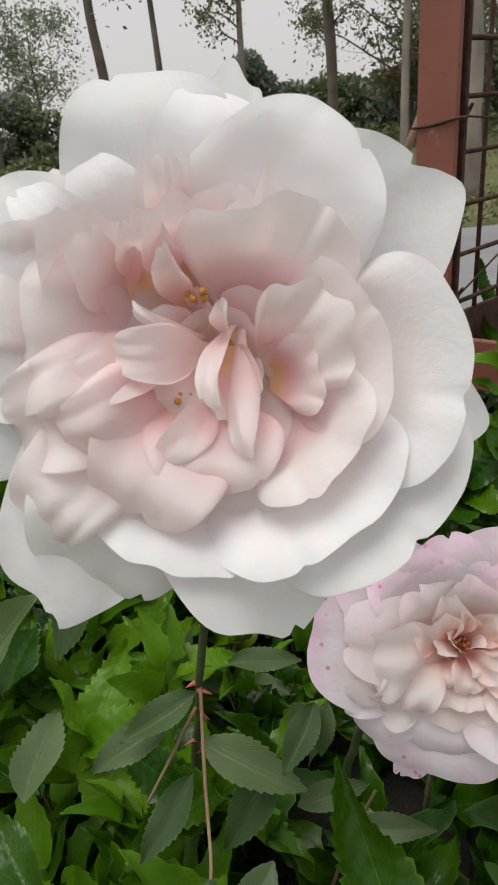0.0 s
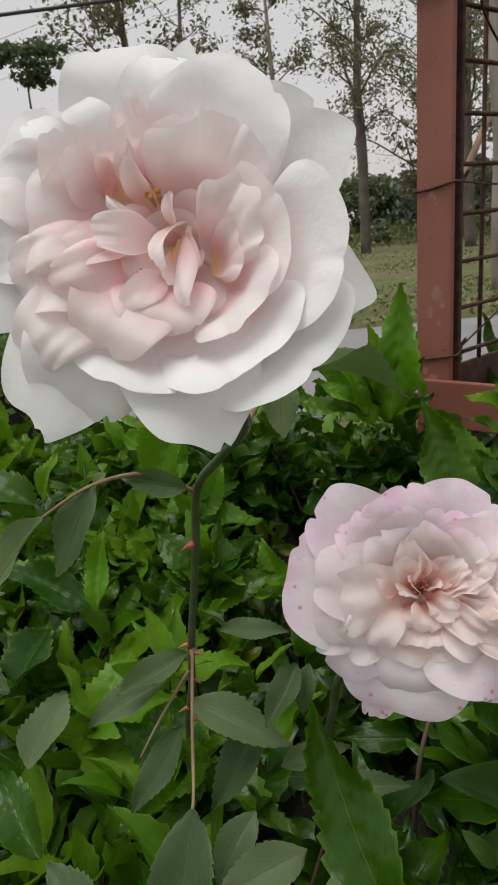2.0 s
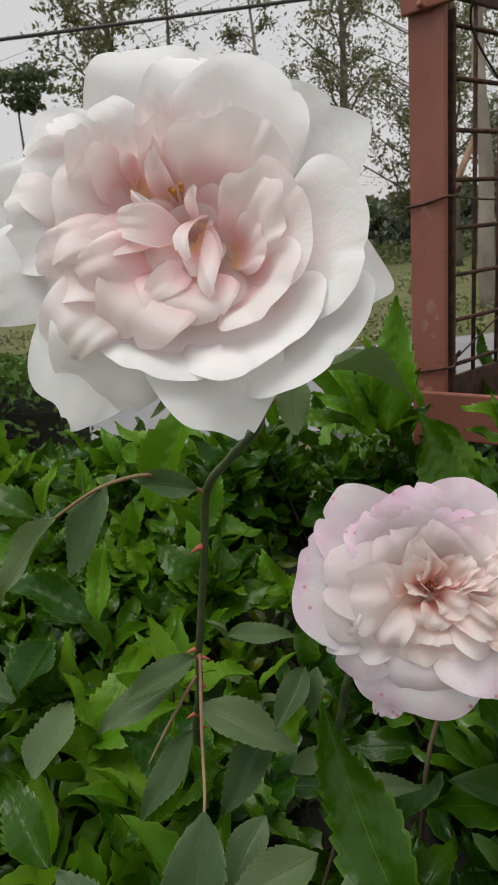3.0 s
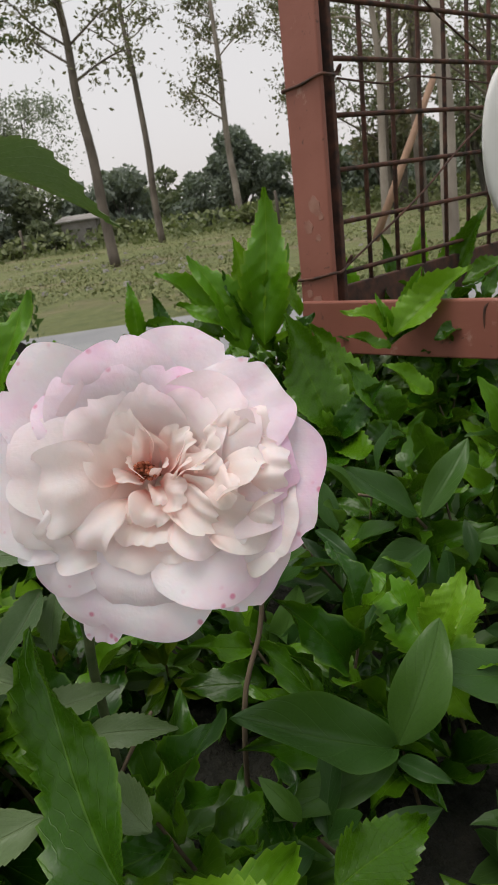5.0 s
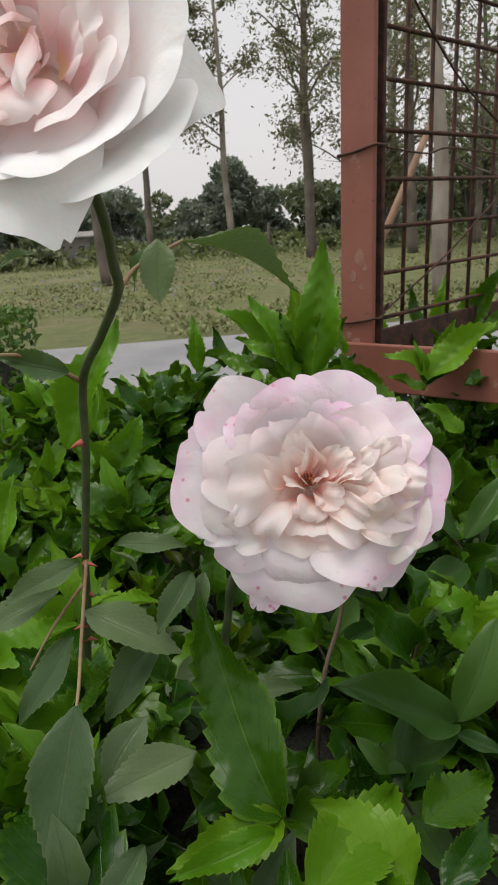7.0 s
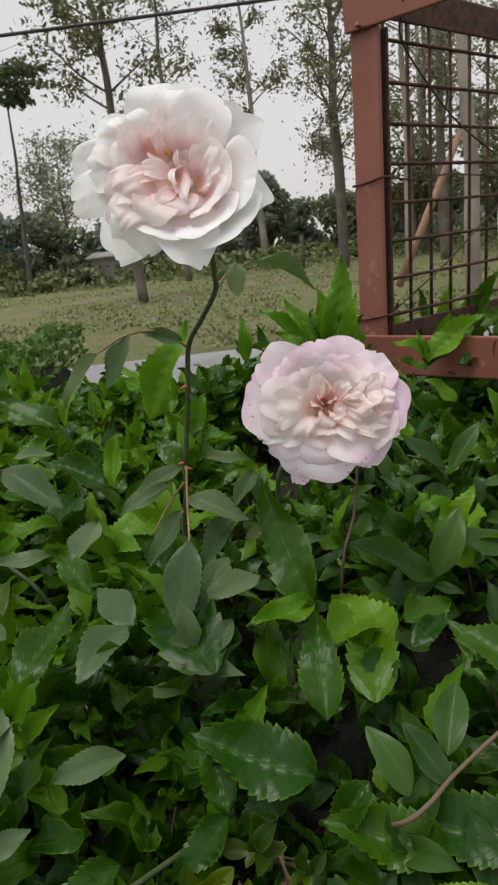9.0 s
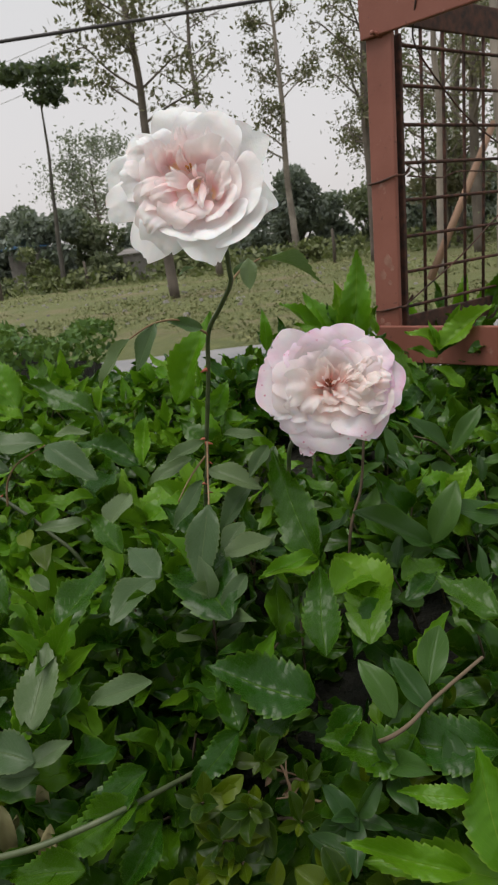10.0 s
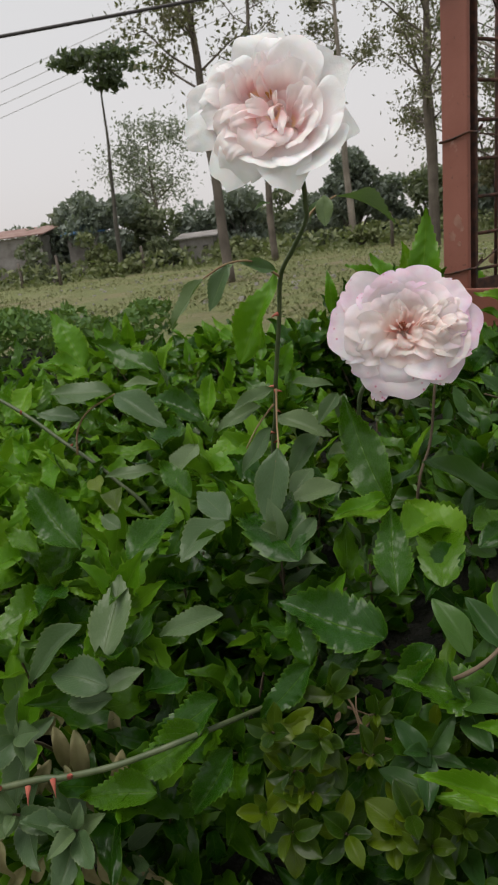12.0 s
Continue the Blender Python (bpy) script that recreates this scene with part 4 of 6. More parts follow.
def rosette(kind, centre, axis, count, size, seed):
    """A tuft of leaves at the end of a twig."""
    r = random.Random(seed)
    c, axis = Vector(centre), Vector(axis).normalized()
    side = axis.orthogonal().normalized()
    twigs.append((c - axis * 0.07, c + axis * 0.004, 0.0010))
    for q in range(count):
        f = q / count
        a = q * 2.4 + seed
        out = side * math.cos(a) + axis.cross(side) * math.sin(a)
        w = radians(r.uniform(45, 105)) * (1 - 0.6 * f)
        along = out * math.sin(w) + axis * math.cos(w)
        b = c + axis * (0.018 * f - 0.012)
        ob = part("leaf", FINE[kind][r.randrange(6)], None, hedge)
        ob.matrix_local = leaf_matrix(b, along, axis - out * 0.2 + Vector((r.gauss(0, 0.45), r.gauss(0, 0.45), 0)), size * r.uniform(0.5, 1.25) * (1 - 0.3 * f)) @ Matrix.Diagonal((r.uniform(1.0, 1.3), 1, 1, 1))


hero_leaf(hedge, "toothed", (0.046, 0.081, 0.989), (0.018, 0.106, 1.053), (-0.35, -0.8, 0.45), 0.85, 3)
hero_leaf(hedge, "toothed", (0.042, 0.011, 0.963), (0.043, 0.056, 1.001), (0, -0.55, 0.8), 0.85, 3)
hero_leaf(hedge, "toothed", (0.032, -0.010, 0.951), (-0.022, -0.001, 0.973), (0, -0.55, 0.8), 1.25, 2)
hero_leaf(hedge, "young", (0.051, 0.056, 0.977), (0.091, 0.102, 0.984), (0, -0.55, 0.8), 1.00, 4)
hero_leaf(hedge, "young", (0.042, 0.062, 1.000), (0.010, 0.053, 0.996), (0, -0.55, 0.8), 0.70, 2)
hero_leaf(hedge, "toothed", (-0.011, 0.053, 0.969), (-0.053, 0.134, 0.981), (0, -0.55, 0.8), 1.00, 1)
hero_leaf(hedge, "rose", (-0.112, -0.026, 0.943), (-0.144, -0.020, 0.950), (0, -0.55, 0.8), 1.50, 1)
hero_leaf(hedge, "rose", (-0.115, -0.018, 0.953), (-0.111, 0.017, 0.986), (0, -0.55, 0.8), 1.05, 0)
hero_leaf(hedge, "rose", (-0.114, -0.026, 0.940), (-0.095, -0.020, 0.951), (0, -0.55, 0.8), 1.20, 3)
hero_leaf(hedge, "rose", (-0.128, -0.006, 0.969), (-0.162, -0.021, 0.949), (0, -0.55, 0.8), 0.90, 5)
hero_leaf(hedge, "rose", (-0.111, -0.024, 0.934), (-0.138, -0.024, 0.933), (0, -0.55, 0.8), 1.30, 2)
hero_leaf(hedge, "toothed", (-0.054, -0.029, 0.934), (-0.094, -0.041, 0.917), (0, -0.55, 0.8), 1.00, 3)
hero_leaf(hedge, "toothed", (-0.060, -0.038, 0.924), (-0.106, -0.052, 0.904), (0, -0.55, 0.8), 1.00, 4)
hero_leaf(hedge, "toothed", (-0.048, -0.039, 0.913), (-0.072, -0.055, 0.884), (0, -0.55, 0.8), 1.00, 2)
hero_leaf(hedge, "toothed", (-0.087, -0.053, 0.900), (-0.129, -0.052, 0.903), (0, -0.55, 0.8), 1.00, 5)
hero_leaf(hedge, "toothed", (-0.007, -0.018, 0.943), (-0.035, -0.033, 0.924), (0, -0.55, 0.8), 1.00, 3)
hero_leaf(hedge, "toothed", (-0.007, -0.016, 0.942), (-0.018, 0.008, 0.968), (0, -0.55, 0.8), 0.95, 0)
hero_leaf(hedge, "rose", (-0.051, -0.002, 0.967), (-0.088, -0.006, 0.961), (0, -0.55, 0.8), 0.90, 4)
hero_leaf(hedge, "toothed", (0.083, -0.034, 0.929), (0.032, -0.026, 0.941), (0, -0.55, 0.8), 1.10, 2)
hero_leaf(hedge, "smooth", (0.072, -0.022, 0.946), (0.059, -0.005, 0.971), (0, -0.55, 0.8), 1.20, 1)
hero_leaf(hedge, "smooth", (0.090, -0.022, 0.948), (0.074, -0.005, 0.970), (0, -0.55, 0.8), 1.10, 2)
hero_leaf(hedge, "smooth", (0.047, -0.050, 0.906), (0.032, -0.038, 0.924), (0, -0.55, 0.8), 1.10, 0)
hero_leaf(hedge, "smooth", (0.047, -0.055, 0.895), (0.023, -0.051, 0.906), (0, -0.55, 0.8), 1.20, 3)
hero_leaf(hedge, "small", (0.005, -0.051, 0.907), (-0.011, -0.040, 0.924), (0, -0.55, 0.8), 1.10, 0)
hero_leaf(hedge, "small", (-0.018, -0.043, 0.918), (-0.035, -0.043, 0.917), (0, -0.55, 0.8), 1.20, 1)
hero_leaf(hedge, "small", (0.004, -0.050, 0.908), (-0.012, -0.050, 0.906), (0, -0.55, 0.8), 1.00, 2)
hero_leaf(hedge, "small", (0.004, -0.055, 0.896), (-0.016, -0.054, 0.899), (0, -0.55, 0.8), 1.30, 3)
hero_leaf(hedge, "small", (0.035, -0.065, 0.881), (0.013, -0.066, 0.879), (0, -0.55, 0.8), 1.10, 4)
hero_leaf(hedge, "small", (0.035, -0.065, 0.881), (0.017, -0.059, 0.897), (0, -0.55, 0.8), 1.30, 5)
hero_leaf(hedge, "small", (0.038, -0.064, 0.882), (0.030, -0.056, 0.904), (0, -0.55, 0.8), 1.00, 1)
hero_leaf(hedge, "young", (0.091, -0.078, 0.905), (0.039, -0.072, 0.922), (0, -0.55, 0.8), 0.60, 2)
hero_leaf(hedge, "young", (0.096, -0.064, 0.932), (0.066, -0.062, 0.938), (0, -0.55, 0.8), 0.80, 3)
hero_leaf(hedge, "toothed", (0.025, -0.005, 0.951), (-0.006, -0.019, 0.930), (0, -0.55, 0.8), 1.00, 4)
hero_leaf(hedge, "toothed", (0.080, 0.054, 0.971), (0.060, 0.022, 0.957), (0, -0.55, 0.8), 1.10, 4)
hero_leaf(hedge, "toothed", (0.068, 0.027, 0.959), (0.072, 0.085, 0.978), (0, -0.55, 0.8), 1.00, 1)
hero_leaf(hedge, "young", (-0.072, 0.400, 1.030), (-0.031, 0.402, 1.122), (-0.25, -0.85, 0.4), 0.80, 1)
hero_leaf(hedge, "smooth", (0.133, 0.155, 0.957), (0.154, 0.165, 1.000), (0, -0.55, 0.8), 1.15, 1)
hero_leaf(hedge, "smooth", (0.129, 0.155, 0.956), (0.083, 0.130, 0.999), (0, -0.55, 0.8), 1.00, 2)
hero_leaf(hedge, "smooth", (0.131, 0.155, 0.951), (0.085, 0.130, 0.959), (0, -0.55, 0.8), 0.80, 3)
hero_leaf(hedge, "smooth", (0.132, 0.155, 0.950), (0.147, 0.140, 0.954), (0, -0.55, 0.8), 1.00, 4)
hero_leaf(hedge, "smooth", (0.177, 0.276, 0.989), (0.142, 0.270, 1.024), (0, -0.55, 0.8), 0.95, 0)
hero_leaf(hedge, "smooth", (0.180, 0.276, 0.988), (0.208, 0.285, 1.025), (0, -0.55, 0.8), 0.90, 1)
hero_leaf(hedge, "smooth", (0.182, 0.276, 0.972), (0.138, 0.250, 0.965), (0, -0.55, 0.8), 1.15, 5)
hero_leaf(hedge, "smooth", (0.095, 0.260, 0.929), (0.123, 0.250, 0.956), (0, -0.55, 0.8), 1.00, 2)
hero_leaf(hedge, "smooth", (0.094, 0.260, 0.929), (0.110, 0.270, 0.964), (0, -0.55, 0.8), 1.10, 0)
hero_leaf(hedge, "smooth", (0.193, 0.170, 0.965), (0.150, 0.160, 0.984), (0, -0.55, 0.8), 1.20, 3)
hero_leaf(hedge, "smooth", (0.125, 0.200, 0.923), (0.118, 0.200, 0.960), (0, -0.55, 0.8), 1.20, 1)
hero_leaf(hedge, "smooth", (0.203, 0.260, 0.978), (0.222, 0.250, 0.986), (0, -0.55, 0.8), 1.20, 2)
hero_leaf(hedge, "smooth", (0.182, 0.300, 0.944), (0.149, 0.300, 0.912), (0, -0.55, 0.8), 1.20, 2)
hero_leaf(hedge, "smooth", (0.115, 0.240, 0.957), (0.144, 0.220, 0.937), (0, -0.55, 0.8), 1.20, 4)
hero_leaf(hedge, "smooth", (0.124, 0.280, 0.988), (0.142, 0.260, 0.980), (0, -0.55, 0.8), 0.80, 4)
hero_leaf(hedge, "toothed", (0.100, 0.100, 0.959), (0.134, 0.120, 0.964), (0, -0.55, 0.8), 1.25, 4)
hero_leaf(hedge, "toothed", (0.088, 0.130, 0.937), (0.081, 0.140, 0.964), (0, -0.55, 0.8), 0.70, 2)
hero_leaf(hedge, "young", (0.123, 0.485, 1.049), (0.135, 0.485, 1.162), (0, -0.55, 0.8), 0.75, 0)
hero_leaf(hedge, "young", (0.110, 0.485, 1.047), (0.081, 0.485, 1.124), (0, -0.55, 0.8), 0.90, 1)
hero_leaf(hedge, "young", (0.100, 0.500, 1.063), (0.053, 0.500, 1.116), (0, -0.55, 0.8), 0.80, 2)
hero_leaf(hedge, "toothed", (0.092, 0.490, 1.057), (0.034, 0.490, 1.083), (0, -0.55, 0.8), 0.80, 3)
hero_leaf(hedge, "toothed", (0.129, 0.500, 1.050), (0.153, 0.500, 1.099), (0, -0.55, 0.8), 0.80, 4)
hero_leaf(hedge, "young", (0.219, 0.470, 1.042), (0.274, 0.470, 1.095), (0, -0.55, 0.8), 0.85, 2)
hero_leaf(hedge, "young", (0.218, 0.470, 1.048), (0.184, 0.470, 1.072), (0, -0.55, 0.8), 0.90, 1)
hero_leaf(hedge, "toothed", (0.156, 0.400, 1.002), (0.136, 0.400, 1.081), (0, -0.55, 0.8), 1.10, 3)
hero_leaf(hedge, "toothed", (0.180, 0.420, 1.008), (0.155, 0.420, 1.070), (0, -0.55, 0.8), 1.00, 4)
hero_leaf(hedge, "toothed", (0.193, 0.380, 1.002), (0.175, 0.380, 1.050), (0, -0.55, 0.8), 1.10, 5)
hero_leaf(hedge, "young", (0.228, 0.420, 1.009), (0.202, 0.420, 1.037), (0, -0.55, 0.8), 1.10, 2)
hero_leaf(hedge, "young", (0.120, 0.490, 1.070), (0.111, 0.490, 1.130), (0, -0.55, 0.8), 0.80, 3)
hero_leaf(hedge, "toothed", (0.116, 0.485, 1.063), (0.099, 0.485, 1.108), (0, -0.55, 0.8), 0.80, 0)
hero_leaf(hedge, "young", (0.106, 0.480, 1.057), (0.070, 0.480, 1.096), (0, -0.55, 0.8), 0.90, 5)
hero_leaf(hedge, "young", (0.130, 0.490, 1.069), (0.148, 0.490, 1.121), (0, -0.55, 0.8), 0.70, 1)
hero_leaf(hedge, "toothed", (0.215, 0.470, 1.038), (0.247, 0.470, 1.071), (0, -0.55, 0.8), 0.90, 4)
hero_leaf(hedge, "young", (0.223, 0.475, 1.042), (0.241, 0.475, 1.092), (0, -0.55, 0.8), 0.70, 3)
hero_leaf(hedge, "toothed", (0.212, 0.460, 1.036), (0.184, 0.460, 1.053), (0, -0.55, 0.8), 0.80, 2)
hero_leaf(hedge, "young", (0.028, 0.500, 1.060), (0.027, 0.500, 1.108), (0, -0.55, 0.8), 0.70, 1)
hero_leaf(hedge, "toothed", (0.051, 0.500, 1.062), (0.044, 0.500, 1.097), (0, -0.55, 0.8), 0.80, 4)
hero_leaf(hedge, "toothed", (0.246, 0.460, 1.039), (0.276, 0.460, 1.052), (0, -0.55, 0.8), 0.80, 0)
hero_leaf(hedge, "young", (0.215, 0.470, 1.042), (0.210, 0.470, 1.077), (0, -0.55, 0.8), 0.60, 1)
hero_leaf(hedge, "young", (0.152, 0.490, 1.066), (0.144, 0.490, 1.105), (0, -0.55, 0.8), 0.60, 3)
hero_leaf(rose, "rose", (0.030, 0.105, 1.173), (0.069, 0.144, 1.160), (0.15, 0.30, 0.9), 0.33, 1)
hero_leaf(rose, "rose", (0.023, 0.100, 1.174), (0.023, 0.092, 1.157), (0.1, -0.9, 0.3), 1.25, 0)
hero_leaf(rose, "rose", (0.020, 0.110, 1.172), (0.012, 0.115, 1.160), (-0.8, -0.4, 0.3), 0.80, 1)
hero_leaf(rose, "rose", (-0.011, 0.122, 1.134), (-0.030, 0.115, 1.142), (0, -0.8, 0.5), 1.00, 2)
hero_leaf(rose, "rose", (-0.038, 0.110, 1.142), (-0.052, 0.101, 1.116), (-0.3, -0.8, 0.5), 1.00, 0)
hero_leaf(rose, "rose", (-0.054, 0.105, 1.135), (-0.080, 0.100, 1.111), (-0.3, -0.6, 0.7), 0.80, 4)
hero_leaf(rose, "rose", (-0.037, 0.125, 1.141), (-0.043, 0.125, 1.136), (-0.6, -0.6, 0.4), 1.30, 1)
hero_leaf(rose, "rose", (-0.007, 0.080, 1.173), (-0.016, 0.075, 1.171), (0, -0.6, 0.8), 0.70, 1)
hero_leaf(rose_cane, "rose", (-0.020, 0.100, 1.025), (-0.028, 0.072, 0.984), (0, -0.55, 0.8), 1.00, 0)
hero_leaf(rose_cane, "rose", (-0.026, 0.140, 1.028), (-0.048, 0.120, 1.006), (0, -0.55, 0.8), 0.80, 3)
hero_leaf(rose_cane, "rose", (-0.023, 0.150, 1.033), (0.014, 0.130, 1.025), (0, -0.55, 0.8), 0.90, 1)
hero_leaf(rose_cane, "rose", (-0.023, 0.155, 1.051), (-0.050, 0.140, 1.046), (0, -0.55, 0.8), 0.90, 2)
hero_leaf(rose_cane, "rose", (-0.033, 0.155, 1.041), (-0.064, 0.140, 1.033), (0, -0.55, 0.8), 0.95, 4)
hero_leaf(rose_cane, "rose", (0.006, 0.150, 1.018), (-0.020, 0.130, 0.999), (0, -0.55, 0.8), 1.00, 5)
hero_leaf(rose_cane, "rose", (0.000, 0.120, 1.003), (-0.016, 0.100, 0.990), (0, -0.55, 0.8), 1.10, 1)
hero_leaf(rose_cane, "rose", (0.018, 0.110, 0.993), (-0.015, 0.090, 0.994), (0, -0.55, 0.8), 1.00, 0)
hero_leaf(rose_cane, "rose", (0.000, 0.080, 0.983), (-0.016, 0.060, 0.971), (0, -0.55, 0.8), 1.00, 2)
hero_leaf(rose_cane, "rose", (0.010, 0.160, 1.028), (0.023, 0.150, 1.042), (0, -0.55, 0.8), 1.10, 1)
hero_leaf(rose_cane, "rose", (-0.010, 0.170, 1.051), (0.019, 0.170, 1.052), (0, -0.55, 0.8), 0.80, 3)
hero_leaf(rose_cane, "rose", (-0.150, 0.200, 1.051), (-0.108, 0.170, 1.033), (0, -0.55, 0.8), 1.00, 1)
hero_leaf(rose_cane, "rose", (-0.158, 0.210, 1.049), (-0.183, 0.210, 1.057), (0, -0.55, 0.8), 1.20, 2)
hero_leaf(rose_cane, "rose", (-0.148, 0.220, 1.053), (-0.120, 0.220, 1.055), (0, -0.55, 0.8), 0.80, 1)
hero_leaf(rose_cane, "rose", (-0.152, 0.200, 1.052), (-0.197, 0.190, 1.063), (0, -0.55, 0.8), 1.00, 3)
hero_leaf(rose_cane, "rose", (-0.181, 0.200, 1.034), (-0.216, 0.200, 1.042), (0, -0.55, 0.8), 1.00, 0)
hero_leaf(rose_low, "rose", (0.066, 0.125, 1.046), (0.064, 0.120, 1.038), (0, -0.9, 0.3), 1.10, 0)
hero_leaf(rose_low, "rose", (0.021, 0.150, 1.045), (0.008, 0.130, 1.033), (0, -0.55, 0.8), 1.00, 2)
hero_leaf(rose_low, "rose", (0.026, 0.150, 1.045), (0.021, 0.140, 1.028), (0, -0.55, 0.8), 1.00, 1)
hero_leaf(rose_low, "rose", (0.030, 0.130, 1.002), (0.057, 0.120, 1.012), (0, -0.55, 0.8), 0.80, 3)
hero_leaf(rose_low, "rose", (0.011, 0.140, 1.005), (0.038, 0.140, 1.015), (0, -0.55, 0.8), 0.90, 4)
hero_leaf(rose_low, "rose", (0.050, 0.100, 0.991), (0.033, 0.110, 1.007), (0, -0.55, 0.8), 1.20, 0)
hero_leaf(hedge, "young", (0.044, 0.080, 0.986), (0.012, 0.060, 0.993), (0, -0.55, 0.8), 1.00, 2)
hero_leaf(hedge, "young", (0.087, 0.070, 0.964), (0.057, 0.080, 0.991), (0, -0.55, 0.8), 1.50, 4)
hero_leaf(hedge, "toothed", (0.097, 0.070, 0.960), (0.122, 0.090, 0.970), (0, -0.55, 0.8), 0.90, 1)
hero_leaf(hedge, "young", (0.111, -0.069, 0.890), (0.046, -0.063, 0.904), (0, -0.55, 0.8), 0.70, 1)
hero_leaf(hedge, "young", (0.110, -0.073, 0.900), (0.104, -0.054, 0.947), (0, -0.55, 0.8), 1.20, 3)
hero_leaf(hedge, "smooth", (0.092, -0.010, 0.954), (0.103, 0.016, 0.976), (0, -0.55, 0.8), 1.20, 2)
hero_leaf(hedge, "toothed", (0.140, 0.026, 0.969), (0.112, 0.059, 0.982), (0, -0.55, 0.8), 1.00, 0)
hero_leaf(hedge, "toothed", (0.119, -0.035, 0.932), (0.059, -0.027, 0.939), (0, -0.55, 0.8), 1.10, 2)
hero_leaf(hedge, "toothed", (0.056, -0.014, 0.949), (0.030, -0.027, 0.930), (0, -0.55, 0.8), 1.00, 5)
hero_leaf(hedge, "smooth", (0.099, -0.050, 0.917), (0.095, -0.031, 0.944), (0, -0.55, 0.8), 1.20, 4)
hero_leaf(hedge, "young", (0.296, 0.700, 1.030), (0.314, 0.700, 1.112), (0, -0.55, 0.8), 0.60, 1)
hero_leaf(hedge, "young", (0.315, 0.710, 1.027), (0.355, 0.710, 1.099), (0, -0.55, 0.8), 0.70, 3)
hero_leaf(hedge, "toothed", (0.335, 0.700, 1.034), (0.375, 0.700, 1.120), (0, -0.55, 0.8), 0.60, 2)
hero_leaf(hedge, "toothed", (0.278, 0.690, 1.041), (0.270, 0.690, 1.102), (0, -0.55, 0.8), 0.60, 4)
hero_leaf(hedge, "toothed", (0.344, 0.680, 1.043), (0.405, 0.680, 1.073), (0, -0.55, 0.8), 0.70, 0)
hero_leaf(hedge, "young", (0.235, 0.700, 1.037), (0.230, 0.700, 1.098), (0, -0.55, 0.8), 0.60, 5)
hero_leaf(hedge, "young", (-0.259, 0.460, 1.033), (-0.298, 0.486, 1.101), (0, -0.55, 0.8), 0.95, 0)
hero_leaf(hedge, "young", (-0.253, 0.448, 1.029), (-0.316, 0.459, 1.051), (0, -0.55, 0.8), 0.75, 1)
hero_leaf(hedge, "young", (-0.245, 0.432, 1.025), (-0.298, 0.451, 1.038), (0, -0.55, 0.8), 0.80, 2)
hero_leaf(hedge, "toothed", (-0.166, 0.424, 1.023), (-0.241, 0.442, 1.074), (0, -0.55, 0.8), 0.75, 3)
hero_leaf(hedge, "young", (-0.259, 0.474, 1.037), (-0.271, 0.506, 1.073), (0, -0.55, 0.8), 0.50, 4)
hero_leaf(hedge, "toothed", (-0.101, 0.298, 0.999), (-0.162, 0.321, 1.028), (0, -0.55, 0.8), 0.75, 1)
hero_leaf(hedge, "young", (-0.095, 0.292, 0.999), (-0.096, 0.332, 1.042), (0, -0.55, 0.8), 0.60, 2)
hero_leaf(hedge, "young", (-0.128, 0.228, 0.994), (-0.183, 0.228, 1.002), (0, -0.55, 0.8), 0.55, 3)
hero_leaf(hedge, "toothed", (-0.085, 0.119, 0.990), (-0.114, 0.152, 1.012), (0, -0.55, 0.8), 0.85, 4)
hero_leaf(hedge, "toothed", (-0.111, 0.046, 0.978), (-0.094, 0.100, 0.997), (0, -0.55, 0.8), 0.90, 0)
hero_leaf(hedge, "small", (-0.133, 0.102, 0.990), (-0.145, 0.134, 0.999), (0, -0.55, 0.8), 1.00, 1)
hero_leaf(hedge, "toothed", (-0.145, 0.058, 0.983), (-0.188, 0.088, 1.022), (0, -0.55, 0.8), 0.95, 2)
hero_leaf(hedge, "rose", (-0.054, 0.077, 0.988), (-0.079, 0.109, 0.998), (0, -0.55, 0.8), 1.10, 0)
hero_leaf(hedge, "rose", (-0.058, 0.078, 0.988), (-0.079, 0.041, 0.984), (0, -0.55, 0.8), 1.15, 1)
hero_leaf(hedge, "rose", (-0.124, 0.077, 0.988), (-0.138, 0.082, 0.996), (0, -0.55, 0.8), 1.50, 2)
hero_leaf(hedge, "rose", (-0.122, 0.175, 0.993), (-0.156, 0.162, 1.000), (0, -0.55, 0.8), 0.80, 3)
hero_leaf(hedge, "young", (-0.162, 0.431, 1.025), (-0.155, 0.469, 1.065), (0, -0.55, 0.8), 0.50, 5)
hero_leaf(hedge, "rose", (-0.103, 0.167, 0.992), (-0.096, 0.206, 1.010), (0, -0.55, 0.8), 1.10, 4)
hero_leaf(hedge, "young", (-0.302, 0.360, 1.007), (-0.301, 0.400, 1.039), (0, -0.55, 0.8), 1.00, 1)
hero_leaf(hedge, "rose", (-0.242, 0.340, 1.004), (-0.275, 0.335, 1.011), (0, -0.55, 0.8), 0.90, 2)
hero_leaf(hedge, "small", (-0.154, 0.139, 0.991), (-0.168, 0.162, 1.000), (0, -0.55, 0.8), 1.00, 3)
hero_leaf(hedge, "young", (-0.085, 0.485, 1.040), (-0.110, 0.512, 1.056), (0, -0.55, 0.8), 0.90, 2)
hero_leaf(hedge, "young", (-0.085, 0.485, 1.040), (-0.081, 0.528, 1.061), (0, -0.55, 0.8), 0.60, 4)
hero_leaf(hedge, "rose", (-0.233, 0.368, 1.009), (-0.281, 0.401, 1.026), (0, -0.55, 0.8), 0.80, 3)
hero_leaf(hedge, "toothed", (-0.126, 0.227, 0.994), (-0.124, 0.282, 1.006), (0, -0.55, 0.8), 1.10, 2)
hero_leaf(hedge, "young", (-0.194, 0.153, 0.992), (-0.210, 0.186, 1.015), (0, -0.55, 0.8), 0.80, 3)
